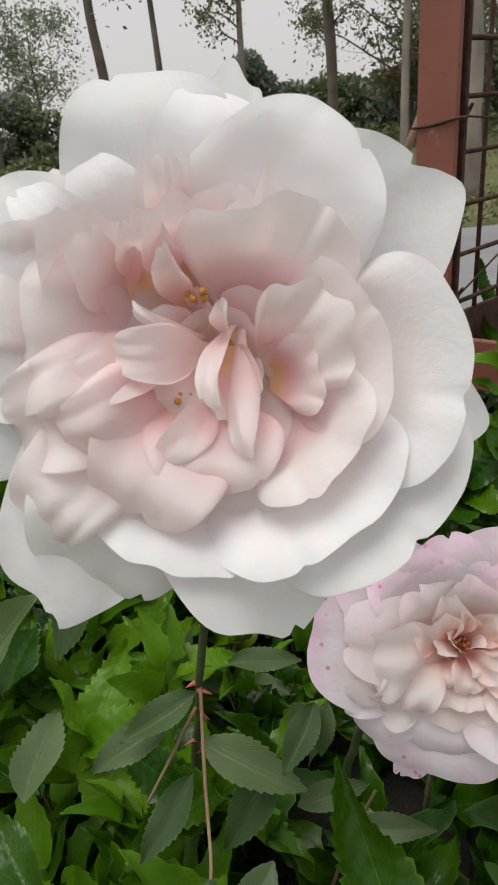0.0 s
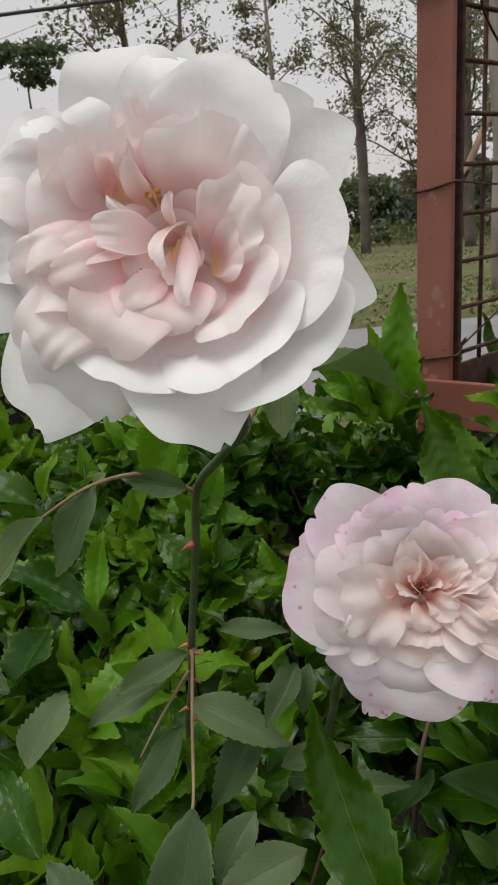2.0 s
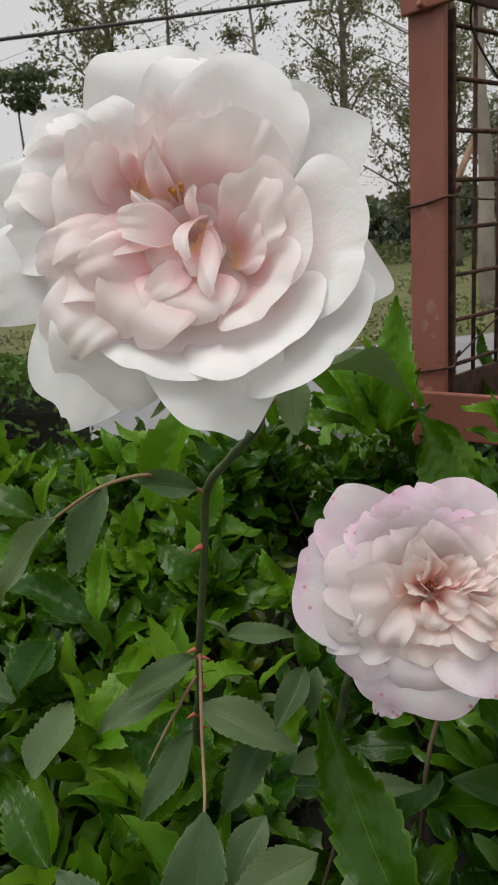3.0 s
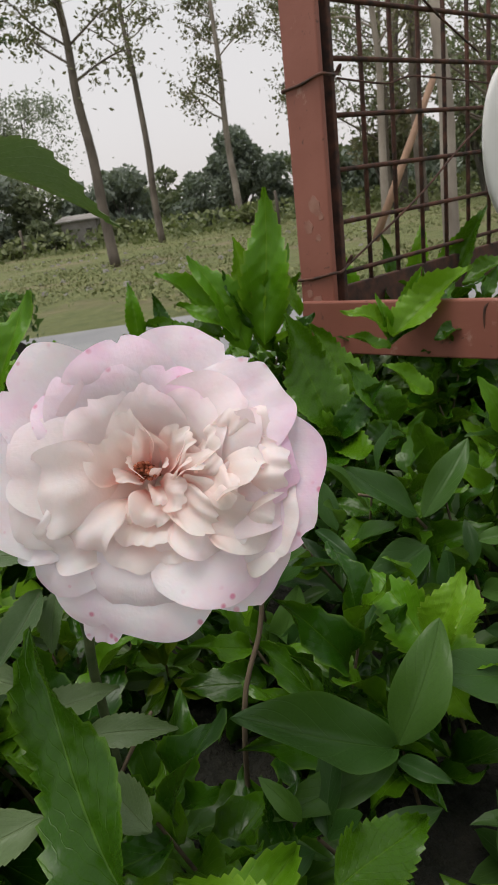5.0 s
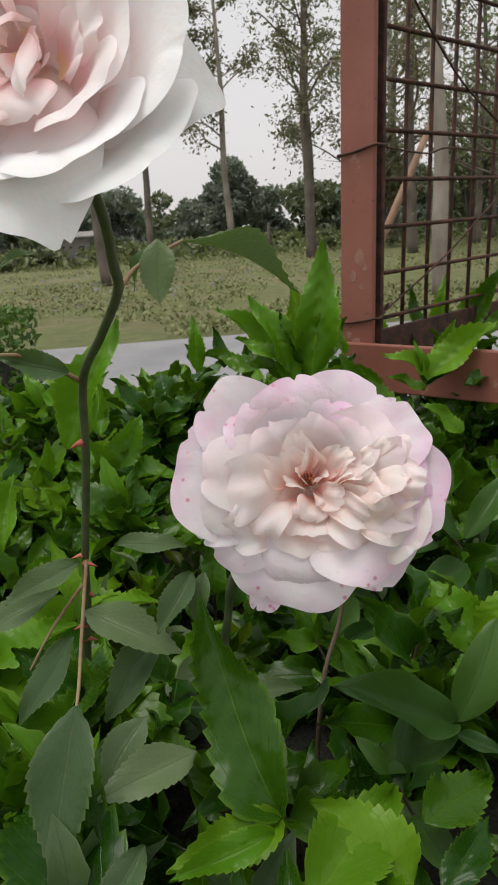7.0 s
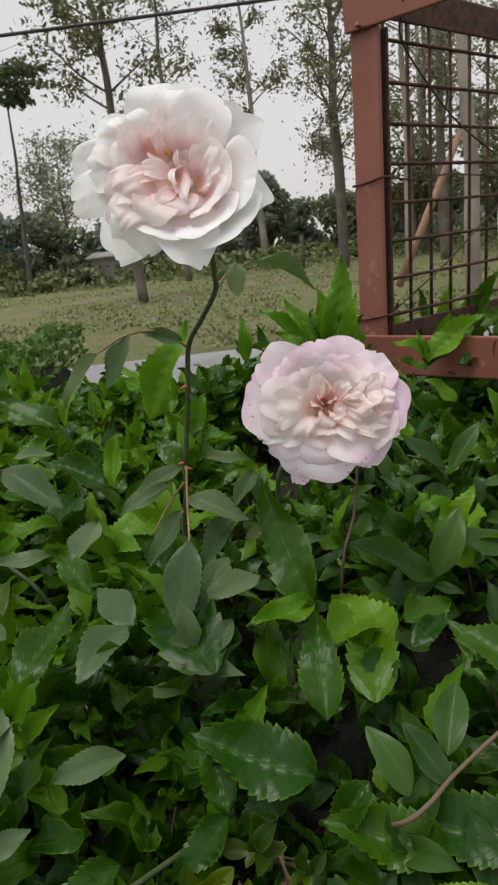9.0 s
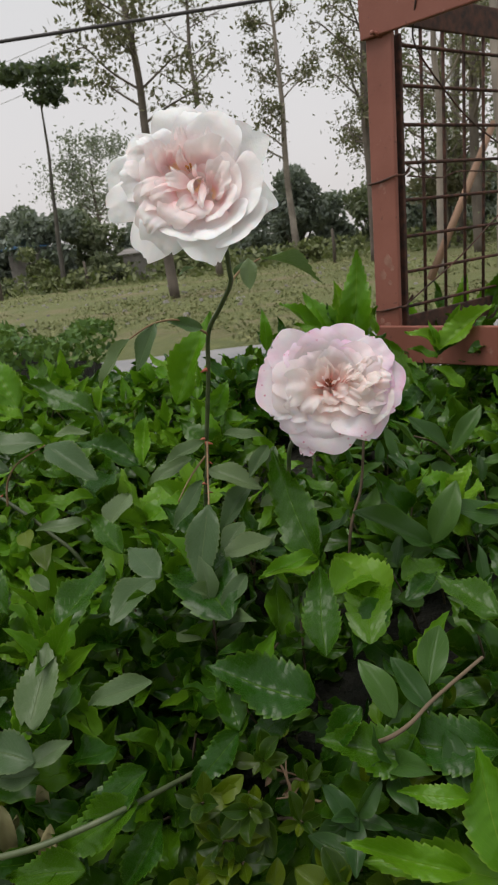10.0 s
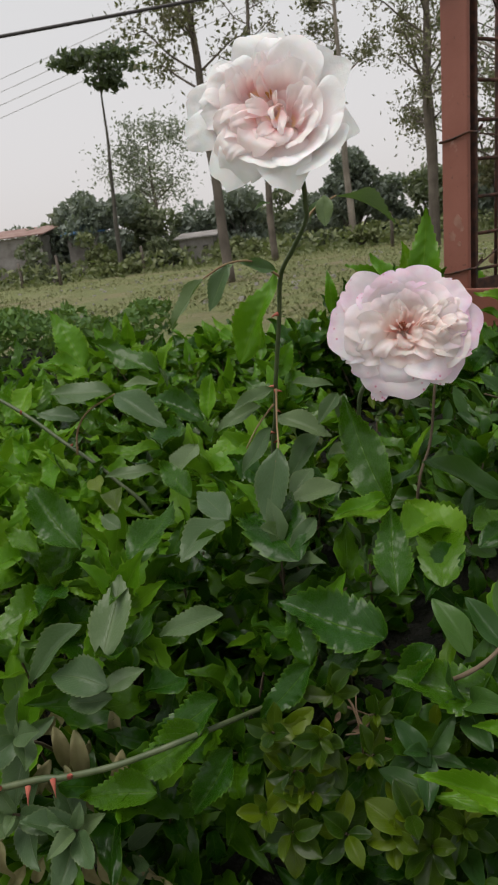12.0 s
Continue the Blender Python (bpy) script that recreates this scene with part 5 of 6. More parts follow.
hero_leaf(hedge, "young", (-0.238, 0.213, 0.994), (-0.255, 0.248, 1.027), (0, -0.55, 0.8), 0.70, 2)
hero_leaf(hedge, "toothed", (-0.174, 0.061, 0.984), (-0.204, 0.078, 0.996), (0, -0.55, 0.8), 0.90, 4)
rosette("small", (-0.027, -0.040, 0.921), (-0.16, -0.75, 0.65), 9, 0.019, 880)
rosette("small", (-0.004, -0.043, 0.918), (0.03, -0.75, 0.65), 10, 0.020, 960)
rosette("small", (-0.033, -0.058, 0.890), (-0.08, -0.75, 0.65), 9, 0.022, 990)
rosette("small", (0.026, -0.061, 0.879), (0.06, -0.75, 0.65), 9, 0.020, 1210)
rosette("small", (0.004, -0.032, 0.936), (0.08, -0.75, 0.65), 8, 0.017, 910)
rosette("small", (-0.019, -0.051, 0.907), (-0.26, -0.75, 0.65), 9, 0.018, 970)
rosette("small", (0.036, -0.059, 0.887), (-0.29, -0.75, 0.65), 8, 0.021, 1210)
rosette("small", (0.020, -0.048, 0.912), (0.20, -0.75, 0.65), 8, 0.015, 1065)
rosette("small", (-0.010, -0.054, 0.897), (-0.14, -0.75, 0.65), 9, 0.020, 1030)
rosette("small", (0.044, -0.063, 0.872), (-0.16, -0.75, 0.65), 9, 0.022, 1290)
rosette("small", (0.004, -0.062, 0.880), (0.30, -0.75, 0.65), 8, 0.024, 1140)
rosette("small", (0.060, -0.060, 0.880), (-0.02, -0.75, 0.65), 8, 0.022, 1310)
rosette("small", (0.023, -0.036, 0.926), (0.20, -0.75, 0.65), 7, 0.015, 1000)
rosette("small", (-0.021, -0.060, 0.880), (-0.01, -0.75, 0.65), 8, 0.020, 1060)
rosette("smooth", (0.046, -0.045, 0.909), (0.08, -0.7, 0.7), 6, 0.034, 1140)
rosette("smooth", (0.068, -0.033, 0.928), (-0.21, -0.7, 0.7), 6, 0.036, 1120)
rosette("rose", (-0.161, -0.036, 0.922), (0.08, -0.7, 0.7), 7, 0.034, 500)
rosette("rose", (-0.130, -0.058, 0.883), (0.22, -0.7, 0.7), 7, 0.034, 730)
rosette("rose", (-0.161, -0.055, 0.891), (0.01, -0.7, 0.7), 6, 0.030, 620)
rosette("toothed", (-0.067, 0.338, 0.971), (0.15, -0.25, 1), 7, 0.051, 1)
rosette("young", (-0.182, 0.178, 0.973), (-0.02, -0.25, 1), 7, 0.054, 8)
rosette("toothed", (-0.032, 0.349, 0.986), (-0.06, -0.25, 1), 7, 0.055, 15)
rosette("toothed", (-0.144, 0.404, 0.999), (-0.24, -0.25, 1), 7, 0.044, 22)
rosette("young", (-0.204, 0.411, 0.993), (0.08, -0.25, 1), 7, 0.047, 29)
rosette("toothed", (-0.128, 0.266, 0.968), (0.05, -0.25, 1), 7, 0.051, 36)
rosette("toothed", (-0.025, 0.340, 0.985), (0.21, -0.25, 1), 7, 0.058, 43)
rosette("young", (-0.085, 0.211, 0.974), (0.28, -0.25, 1), 7, 0.056, 50)
rosette("toothed", (-0.112, 0.348, 0.974), (0.20, -0.25, 1), 7, 0.051, 57)
rosette("toothed", (-0.186, 0.186, 0.973), (0.29, -0.25, 1), 7, 0.043, 64)
rosette("young", (-0.052, 0.273, 0.966), (-0.12, -0.25, 1), 7, 0.054, 71)
rosette("toothed", (-0.033, 0.181, 0.969), (-0.27, -0.25, 1), 7, 0.053, 78)
rosette("toothed", (0.160, 0.390, 0.997), (0.00, -0.25, 1), 7, 0.058, 85)
rosette("young", (0.157, 0.189, 0.969), (-0.28, -0.25, 1), 7, 0.045, 92)
rosette("toothed", (0.169, 0.323, 0.971), (-0.27, -0.25, 1), 7, 0.056, 99)
rosette("toothed", (0.158, 0.410, 1.000), (-0.07, -0.25, 1), 7, 0.049, 106)
random.seed(31)
for q in range(64):
    p, nrm = hedge_point(random.uniform(-0.36, 0.03), random.uniform(1.02, 1.40)) if q < 34 else hedge_point(random.uniform(-0.36, -0.09), random.uniform(0.76, 1.10))
    rosette("young" if q % 3 else "toothed", p + Vector((0, 0, 0.004)), (random.gauss(0, 0.2), -0.3, 1), 7, random.uniform(0.040, 0.058), 100 + q * 7)
n = Nodes("faded_leaf")
o = n.add("TexCoord").outputs["Object"]
chance = n.add("ObjectInfo").outputs["Random"]
n.set(Base_Color=n.mix(n.span(n.noise(2.5, 5, o), 0.35, 0.65), n.mix(chance, rgb(0.20, 0.20, 0.09), rgb(0.30, 0.27, 0.13)), rgb(0.16, 0.13, 0.06)), Roughness=0.7)
FADED = n.see_through(0.2, rgb(0.35, 0.33, 0.12)).mat
faded_mesh = [mesh_np("faded_leaf", *leaf_arrays("smooth", 18, 7, 0.2 + 0.1 * q, 0.5, 0.15, q), [FADED]) for q in range(3)]
for q in range(44):
    p, nrm = hedge_point(random.uniform(-0.24, -0.09), random.uniform(0.56, 0.72))
    ob = part("leaf", faded_mesh[q % 3], None, hedge, "faded yellowish leaf")
    ob.matrix_local = leaf_matrix(p + nrm * random.uniform(-0.02, 0.012), (random.gauss(0, 0.5), -0.4, -1), (random.gauss(0, 0.5), -0.9, 0.3), random.uniform(0.018, 0.034)) @ Matrix.Diagonal((0.8, 1, 1, 1))
for k2, ms in rest.items():
    if not ms:
        continue
    M = np.array(ms)
    pick = rng.integers(0, 5, len(M))
    out = []
    for s in range(5):
        V, F, U = COARSE[k2][s]
        A = M[pick == s]
        W = np.einsum("nij,vj->nvi", A[:, :3, :3], V) + A[:, None, :3, 3]
        off = (np.arange(len(A)) * len(V))[:, None, None]
        out.append((W.reshape(-1, 3), (F[None] + off).reshape(-1, 4), np.tile(U, (len(A), 1))))
    tagged(part("leaves", mesh_np("leaves", *joined(out), [LEAF_MAT[k2]]), None, hedge), kind="stuff")
V, F, U = joined([tube([a, (a * 0.5 + b * 0.5) + Vector((0.002, 0, 0.001)), b], [r * 1.3, r, r * 0.7], 5, False) for a, b, r in twigs])
tagged(part("twig_growth", mesh_np("twig_growth", V, F, U, [TWIG]), None, hedge), kind="stuff")


# ---------- wire ties, name plate and fittings on the tree guard ----------
def wire_on(points, radius=0.0011, name="tie_wire"):
    part(name, tube_mesh(name, spline(points, 8 * len(points)), radius, WIRE_AND_SHADE, 6), None, guard)


NRM = Vector((SIDE.y, -SIDE.x, 0))
for z in (1.236, 1.088):
    a, b, c = pt(0, SIDE, z - 0.005) - NRM * 0.0195, pt(0, SIDE, z) + NRM * 0.0195, pt(0.032, SIDE, z + 0.003) + NRM * 0.008
    s0 = SIDE * -0.0042
    wire_on([a + SIDE * 0.004, a + s0, (a + b) / 2 + s0 - Vector((0, 0, 0.001)), b + s0, b + SIDE * 0.006 + NRM * 0.001, c, c + Vector((0.003, 0, 0.006)), c + Vector((-0.004, 0, -0.003))], 0.0012)
n = Nodes("bare_primer")
o = n.add("TexCoord").outputs["Object"]
n.set(Base_Color=n.mix(n.span(n.noise(120, 5, o), 0.35, 0.65), rgb(0.33, 0.17, 0.13), rgb(0.26, 0.11, 0.08)), Roughness=0.7)
PRIMER = n.mat
r = np.random.default_rng(9)
for z, s, off in ((1.142, 0.006, 0.004), (1.126, 0.0045, -0.004), (1.063, 0.0065, 0.0), (1.134, 0.003, 0.010), (1.117, 0.0025, 0.006), (1.072, 0.003, -0.008)):
    a = np.linspace(0, 2 * np.pi, 15)[:-1]
    rad = s * (1 + 0.16 * r.normal(0, 1, 14).clip(-1, 1))
    c = pt(0, SIDE, z) - SIDE * 0.0034 + NRM * off
    ring = np.array([c + NRM * float(np.clip(math.cos(t) * q, -0.014 - off, 0.014 - off)) + Vector((0, 0, math.sin(t) * q * 1.2)) for t, q in zip(a, rad)])
    V = np.vstack([ring, ring + np.array(SIDE) * 0.0008, [np.array(c)]])
    k = np.arange(14)
    F = np.vstack([np.stack([k, (k + 1) % 14, np.full(14, 28)], -1), np.stack([k, (k + 1) % 14, (k + 1) % 14 + 14], -1), np.stack([k, (k + 1) % 14 + 14, k + 14], -1)])
    part("bare_patch", mesh_np("bare_patch", V, F, None, [PRIMER], smooth=False), None, guard)
wire_on([pt(0.034, SIDE, 1.236) + FRONT * 0.006, pt(0.10, SIDE, 1.232) + FRONT * 0.007, pt(0.15, SIDE, 1.238) + FRONT * 0.006, pt(0.30, SIDE, 1.231) + FRONT * 0.006], 0.0009)
wire_on([pt(0.034, SIDE, 1.090) + FRONT * 0.006, pt(0.14, SIDE, 1.135) + FRONT * 0.009, pt(0.24, SIDE, 1.185) + FRONT * 0.009, pt(0.40, SIDE, 1.25) + FRONT * 0.008], 0.0010)
wire_on([pt(0.055, FRONT, 1.425) + Vector((-0.004, -0.004, 0)), pt(0.05, FRONT, 1.392) + Vector((-0.005, -0.005, 0)), pt(0.05, SIDE, 1.375) + FRONT * 0.01, pt(0.11, SIDE, 1.33) + FRONT * 0.008, pt(0.17, SIDE, 1.295) + FRONT * 0.007, pt(0.26, SIDE, 1.26) + FRONT * 0.006], 0.0011)
wire_on([pt(0.15, FRONT, 1.03) + Vector((-0.004, -0.006, 0)), pt(0.15, FRONT, 1.05) + Vector((-0.006, -0.008, 0.01)), pt(0.165, FRONT, 1.068) + Vector((-0.002, -0.004, 0))], 0.0011)
bead = tube_mesh("weld_bead", spline([pt(-0.018, SIDE, 1.386) + FRONT * 0.003, pt(-0.004, SIDE, 1.3835) + FRONT * 0.004, pt(0.012, SIDE, 1.3855) + FRONT * 0.004], 14), 0.0024 + 0.0006 * np.sin(np.arange(14) * 2.1), PAINT, 8)
part("weld_bead", bead, None, guard)
for d in (0.06, 0.16, 0.27, 0.38, 0.5):
    part("top_rod", tube_mesh("top_rod", [pt(d, FRONT, 1.427), pt(d, FRONT, 1.429) + SIDE * 0.28, pt(d, FRONT, 1.427) + SIDE * 0.56], 0.003, PAINT, 8), None, guard)

n = Nodes("white_enamel")
o = n.add("TexCoord").outputs["Object"]
n.set(Base_Color=n.mix(n.span(n.noise(30, 4, o), 0.4, 0.7, 0, 0.25), rgb(0.80, 0.80, 0.78), rgb(0.62, 0.61, 0.57)), Roughness=0.35)
bm = bmesh.new()
bmesh.ops.create_uvsphere(bm, u_segments=40, v_segments=16, radius=1)
for v in bm.verts:
    v.co = Vector((v.co.x * 0.062, v.co.y * 0.082, math.copysign(abs(v.co.z) ** 0.6, v.co.z) * 0.006))
for f in bm.faces:
    f.smooth = True
plate = part("plate", bm, n.mat, guard, "white oval enamel plate")
x, y, z = SIDE, Vector((0, 0, 1)), FRONT
pm = Matrix((x, y, x.cross(y))).transposed().to_4x4()
pm.translation = pt(0.317, SIDE, 1.172) + FRONT * 0.013
plate.matrix_local = pm

DRY = bark_material("dry_twig", (0.12, 0.075, 0.045), (0.24, 0.16, 0.10), 200, 0.0004)
# ---------- loose canes and twigs in the hedge ----------
cane = tagged(new("rose_cane"), "long arching green rose cane with red thorns", "rose cane")
cane_stem = part("stem", tube_mesh("stem", spline([(-0.40, -0.07, 0.86), (-0.173, -0.055, 0.906), (-0.131, -0.054, 0.912), (-0.102, -0.052, 0.917), (-0.066, -0.04, 0.922), (-0.02, 0.02, 0.90)], 36), np.linspace(0.0019, 0.0014, 36), STEM, 10), None, cane)
for p, d in (((-0.165, -0.057, 0.909), (-0.3, -0.3, 1)), ((-0.137, -0.056, 0.913), (0.2, -0.5, -0.9)), ((-0.128, -0.056, 0.914), (0.5, -0.6, 0.8)), ((-0.15, -0.057, 0.91), (0, -0.6, -1))):
    thorn(cane_stem, p, d, 0.008)
cane = tagged(new("rose_cane"), "old grey-green rose cane leaning into the hedge", "rose cane")
cane_stem = part("stem", tube_mesh("stem", spline([(-0.42, 0.28, 1.13), (-0.265, 0.24, 1.05), (-0.206, 0.22, 1.011), (-0.162, 0.2, 0.981), (-0.13, 0.19, 0.94), (-0.1, 0.19, 0.8)], 36), np.linspace(0.0014, 0.0019, 36), STEM, 10), None, cane)
part("leaf_stalk", tube_mesh("leaf_stalk", spline([(-0.189, 0.2, 1.005), (-0.185, 0.2, 1.025), (-0.173, 0.2, 1.04), (-0.15, 0.2, 1.051)], 14), np.linspace(0.001, 0.0006, 14), RED_STEM, 7), None, cane)
for p, d in (((-0.243, 0.233, 1.036), (0.2, -0.5, 1)), ((-0.2, 0.218, 1.007), (0.6, -0.4, 0.8)), ((-0.178, 0.205, 0.992), (0.7, -0.5, 0.6))):
    thorn(cane_stem, p, d, 0.006)
for pts, rad in (([(0.12, -0.01, 0.968), (0.092, -0.022, 0.955), (0.079, -0.029, 0.948), (0.066, -0.033, 0.943), (0.05, -0.01, 0.92)], 0.0013), ([(0.097, 0.205, 1.045), (0.094, 0.2, 1.028), (0.089, 0.2, 0.989), (0.077, 0.19, 0.957), (0.07, 0.19, 0.88)], 0.0013), ([(0.15, 0.29, 1.0), (0.175, 0.30, 0.985), (0.2, 0.31, 0.95)], 0.0012), ([(0.045, 0.16, 0.985), (0.03, 0.15, 0.965), (0.015, 0.14, 0.93)], 0.001)):
    part("twig", tube_mesh("twig", spline(pts, 18), rad * np.linspace(0.7, 1.0, 18), TWIG, 7), None, hedge)


# ---------- dry twigs caught in the hedge ----------
r = np.random.default_rng(12)
for cx, cy, cz, count in ((0.014, -0.018, 0.903, 7),):
    bunch = tagged(new("dry_twig"), "small bunch of dry brown twigs in the hedge", "twig")
    c = np.array([cx, cy, cz])
    for _ in range(count):
        a = c + r.normal(0, 1, 3) * [0.012, 0.006, 0.010]
        d = r.normal(0, 1, 3) * [1, 0.3, 0.6]
        d = d / np.linalg.norm(d) * r.uniform(0.008, 0.017)
        part("twig", tube_mesh("twig", spline([a - d, a + r.normal(0, 0.002, 3), a + d], 8), np.linspace(0.0009, 0.0004, 8), DRY, 6), None, bunch)
    for _ in range(count // 2):
        a = c + r.normal(0, 1, 3) * [0.010, 0.004, 0.007]
        ob = part("leaf", mesh_np("leaf", *leaf_arrays("small", 12, 5, 0.4, 0.6, 0.2, int(r.integers(99))), [DRY]), None, bunch)
        ob.matrix_local = leaf_matrix(a, r.normal(0, 1, 3), (0, -0.8, 0.5), r.uniform(0.006, 0.011))


# ---------- distance ----------
def leaf_cloud(centres, size, flat=0.0, seed=0):
    """Small folded leaves at the given places, turned at random."""
    r = np.random.default_rng(seed)
    n = len(centres)
    A = r.normal(size=(n, 3))
    A /= np.linalg.norm(A, axis=1)[:, None]
    B = np.cross(A, r.normal(size=(n, 3)))
    B /= np.linalg.norm(B, axis=1)[:, None]
    C = np.cross(A, B)
    ln = (size * r.uniform(0.6, 1.4, n))[:, None]
    P = np.asarray(centres)
    V = np.stack([P - A * ln, P + B * ln * 0.45 + C * ln * 0.12, P + A * ln, P - B * ln * 0.45 + C * ln * 0.12], 1).reshape(-1, 3)
    k = np.arange(n)[:, None] * 4
    return V, np.hstack([k, k + 1, k + 2, k + 3]), np.zeros((n * 4, 2))


def tree(base, height, radius, crown, mat, bark, label, leaves=1500, leaf=0.10, limbs=14, bare=0.35, spread=0.18, lean=(0, 0), seed=1, droop=0.0, kind_name="tree"):
    """A tall tree: tapered trunk, limbs from the bare height up, and loose tufts of leaves along the limbs."""
    r = np.random.default_rng(seed)
    thing = tagged(new(kind_name), label, "tree")
    top = np.array([base[0] + lean[0], base[1] + lean[1], base[2] + height])
    b = np.array(base, float)
    pts = [b + (top - b) * f + np.array([r.normal(0, 0.012 * height), r.normal(0, 0.01 * height), 0]) * (f * (1.2 - f)) for f in np.linspace(0, 1, 9)]
    line = spline(pts, 28)
    part("trunk", tube_mesh("trunk", line, radius * (1 - 0.85 * np.linspace(0, 1, 28) ** 1.2), bark, 10), None, thing)
    spots = []
    for q in range(limbs):
        tubes = []
        f = bare + (1 - bare) * (q + r.uniform(0, 0.9)) / limbs
        start = line[min(int(f * 27), 27)]
        a = r.uniform(0, 6.28)
        ln = height * spread * r.uniform(0.5, 1.2) * (1.15 - 0.6 * f)
        rise = r.uniform(0.3, 1.0)
        end = start + np.array([math.cos(a) * ln, math.sin(a) * ln, ln * rise])
        mid = (start + end) / 2 + r.normal(0, 0.06 * ln, 3)
        limb = spline([start, mid, end, end + np.array([math.cos(a), math.sin(a), -droop]) * ln * 0.25], 12)
        tubes.append(tube(limb, radius * 0.32 * (1.1 - f) * np.linspace(1, 0.25, 12) + 0.006, 6, False))
        for t in range(4):
            s0 = limb[r.integers(4, 12)]
            d = r.normal(0, 1, 3) * ln * 0.22
            tubes.append(tube([s0, s0 + d * 0.5 + r.normal(0, 0.02, 3), s0 + d + np.array([0, 0, -droop * ln * 0.1])], [0.012, 0.008, 0.005], 4, False))
            spots.append((s0 + d * 0.6, np.abs(d).max() * 0.5 + 0.08))
        spots.append((limb[-1], ln * 0.14 + 0.08))
        part("limb", mesh_np("limb", *joined(tubes), [bark]), None, thing)
    if leaves:
        which = r.integers(0, len(spots), leaves)
        C = np.array([spots[w][0] for w in which]) + r.normal(0, 1, (leaves, 3)) * np.array([spots[w][1] for w in which])[:, None] * crown
        tagged(part("crown", mesh_np("crown", *leaf_cloud(C, leaf, 0, seed), [mat]), None, thing), kind="stuff")
    return thing


def bush(centre, rx, ry, rz, mat, label, leaves=2500, leaf=0.16, lumps=14, seed=1, name="bush", category="bush"):
    """A leafy mass of many uneven lumps on short stems."""
    r = np.random.default_rng(seed)
    thing = tagged(new(name), label, category)
    c = np.array(centre, float)
    d = r.normal(size=(lumps, 3))
    d /= np.linalg.norm(d, axis=1)[:, None]
    d[:, 2] = np.where(d[:, 2] < 0, d[:, 2] * 0.45, d[:, 2])
    P = c + d * np.array([rx, ry, rz]) * r.uniform(0.35, 0.85, (lumps, 1))
    size = r.uniform(0.22, 0.42, lumps) * min(rx, rz)
    which = r.integers(0, lumps, leaves)
    e = r.normal(size=(leaves, 3))
    e /= np.linalg.norm(e, axis=1)[:, None]
    C = P[which] + e * (size[which] * r.uniform(0.45, 1.08, leaves) ** 0.6)[:, None] * np.array([1.1, 1.1, 0.9])
    C = C[C[:, 2] > 0.02]
    tagged(part("crown", mesh_np("crown", *leaf_cloud(C, leaf, 0, seed), [mat]), None, thing), kind="stuff")
    foot = np.array([c[0], c[1], 0.0])
    for p in P[: max(4, lumps // 2)]:
        line = spline([foot + r.normal(0, 0.05, 3) * [1, 1, 0], (foot + p) / 2 + r.normal(0, 0.1, 3), p], 8)
        part("branch", mesh_np("branch", *tube(line, np.linspace(0.09, 0.02, 8), 6, False), [DARK_BARK]), None, thing)
    return thing


# tall trees with bare trunks
tree((4.2, 26.3, 0), 12, 0.19, 1.0, FAR_DRY, BARK, "tall slender tree with thin dry leaves", 3200, 0.075, 22, 0.3, 0.13, (0.1, 0), 3)
tree((-2.25, 19.0, 0), 10.5, 0.14, 1.0, FAR_DRY, BARK, "tall grey-trunked tree with sparse leaves", 4600, 0.075, 22, 0.42, 0.15, (-0.35, 0), 5)
tree((2.1, 39, 0), 15, 0.2, 1.0, FAR_DRY, PALE_BARK, "slender pale-trunked tree beside the field", 3200, 0.11, 20, 0.34, 0.12, (-0.2, 0), 8)
tree((-1.6, 30, 0), 13, 0.15, 1.0, FAR_DRY, BARK, "thin tree with bare upper twigs", 900, 0.09, 18, 0.45, 0.12, (0.0, 0), 9)
tree((3.73, 10.9, 0), 8, 0.125, 1.0, FAR_DRY, PALE_BARK, "pale smooth tree trunk behind the tree guard", 900, 0.05, 12, 0.42, 0.16, (-0.15, 0), 12)
tree((4.0, 16, 0), 9, 0.09, 1.0, FAR_DRY, PALE_BARK, "thin pale sapling trunk behind the tree guard", 900, 0.06, 14, 0.4, 0.14, (0.1, 0), 13)
tree((7.2, 24, 0), 12, 0.18, 1.0, FAR_DRY, BARK, "tall slender tree with thin dry leaves", 2800, 0.08, 22, 0.28, 0.15, (-0.2, 0), 14)
tree((9.3, 34, 0), 13, 0.2, 1.0, FAR_DRY, BARK, "tall slender tree with thin dry leaves", 2800, 0.1, 22, 0.28, 0.15, (0.2, 0), 15)
tree((5.9, 37, 0), 14, 0.2, 1.0, FAR_DRY, BARK, "tall slender tree with thin dry leaves", 2800, 0.1, 22, 0.28, 0.14, (0.2, 0), 16)
tree((-13.5, 66, 0), 10.0, 0.22, 1.5, FAR_HAZE, BARK, "broad tree far behind the field, haze put into its leaf colour", 4200, 0.17, 26, 0.38, 0.36, (0, 0), 17)

for k, (x, y, h) in enumerate(((8.6, 20, 9), (10.5, 27, 11), (7.6, 30, 11), (12.5, 24, 10), (13.5, 33, 12))):
    tree((x, y, 0), h, 0.14, 1.5, FAR_DRY if k % 2 else FAR_MID, BARK, "tall leafy roadside tree with dry foliage", 2400, 0.085, 30, 0.2, 0.2, (0.2, 0), 30 + k)

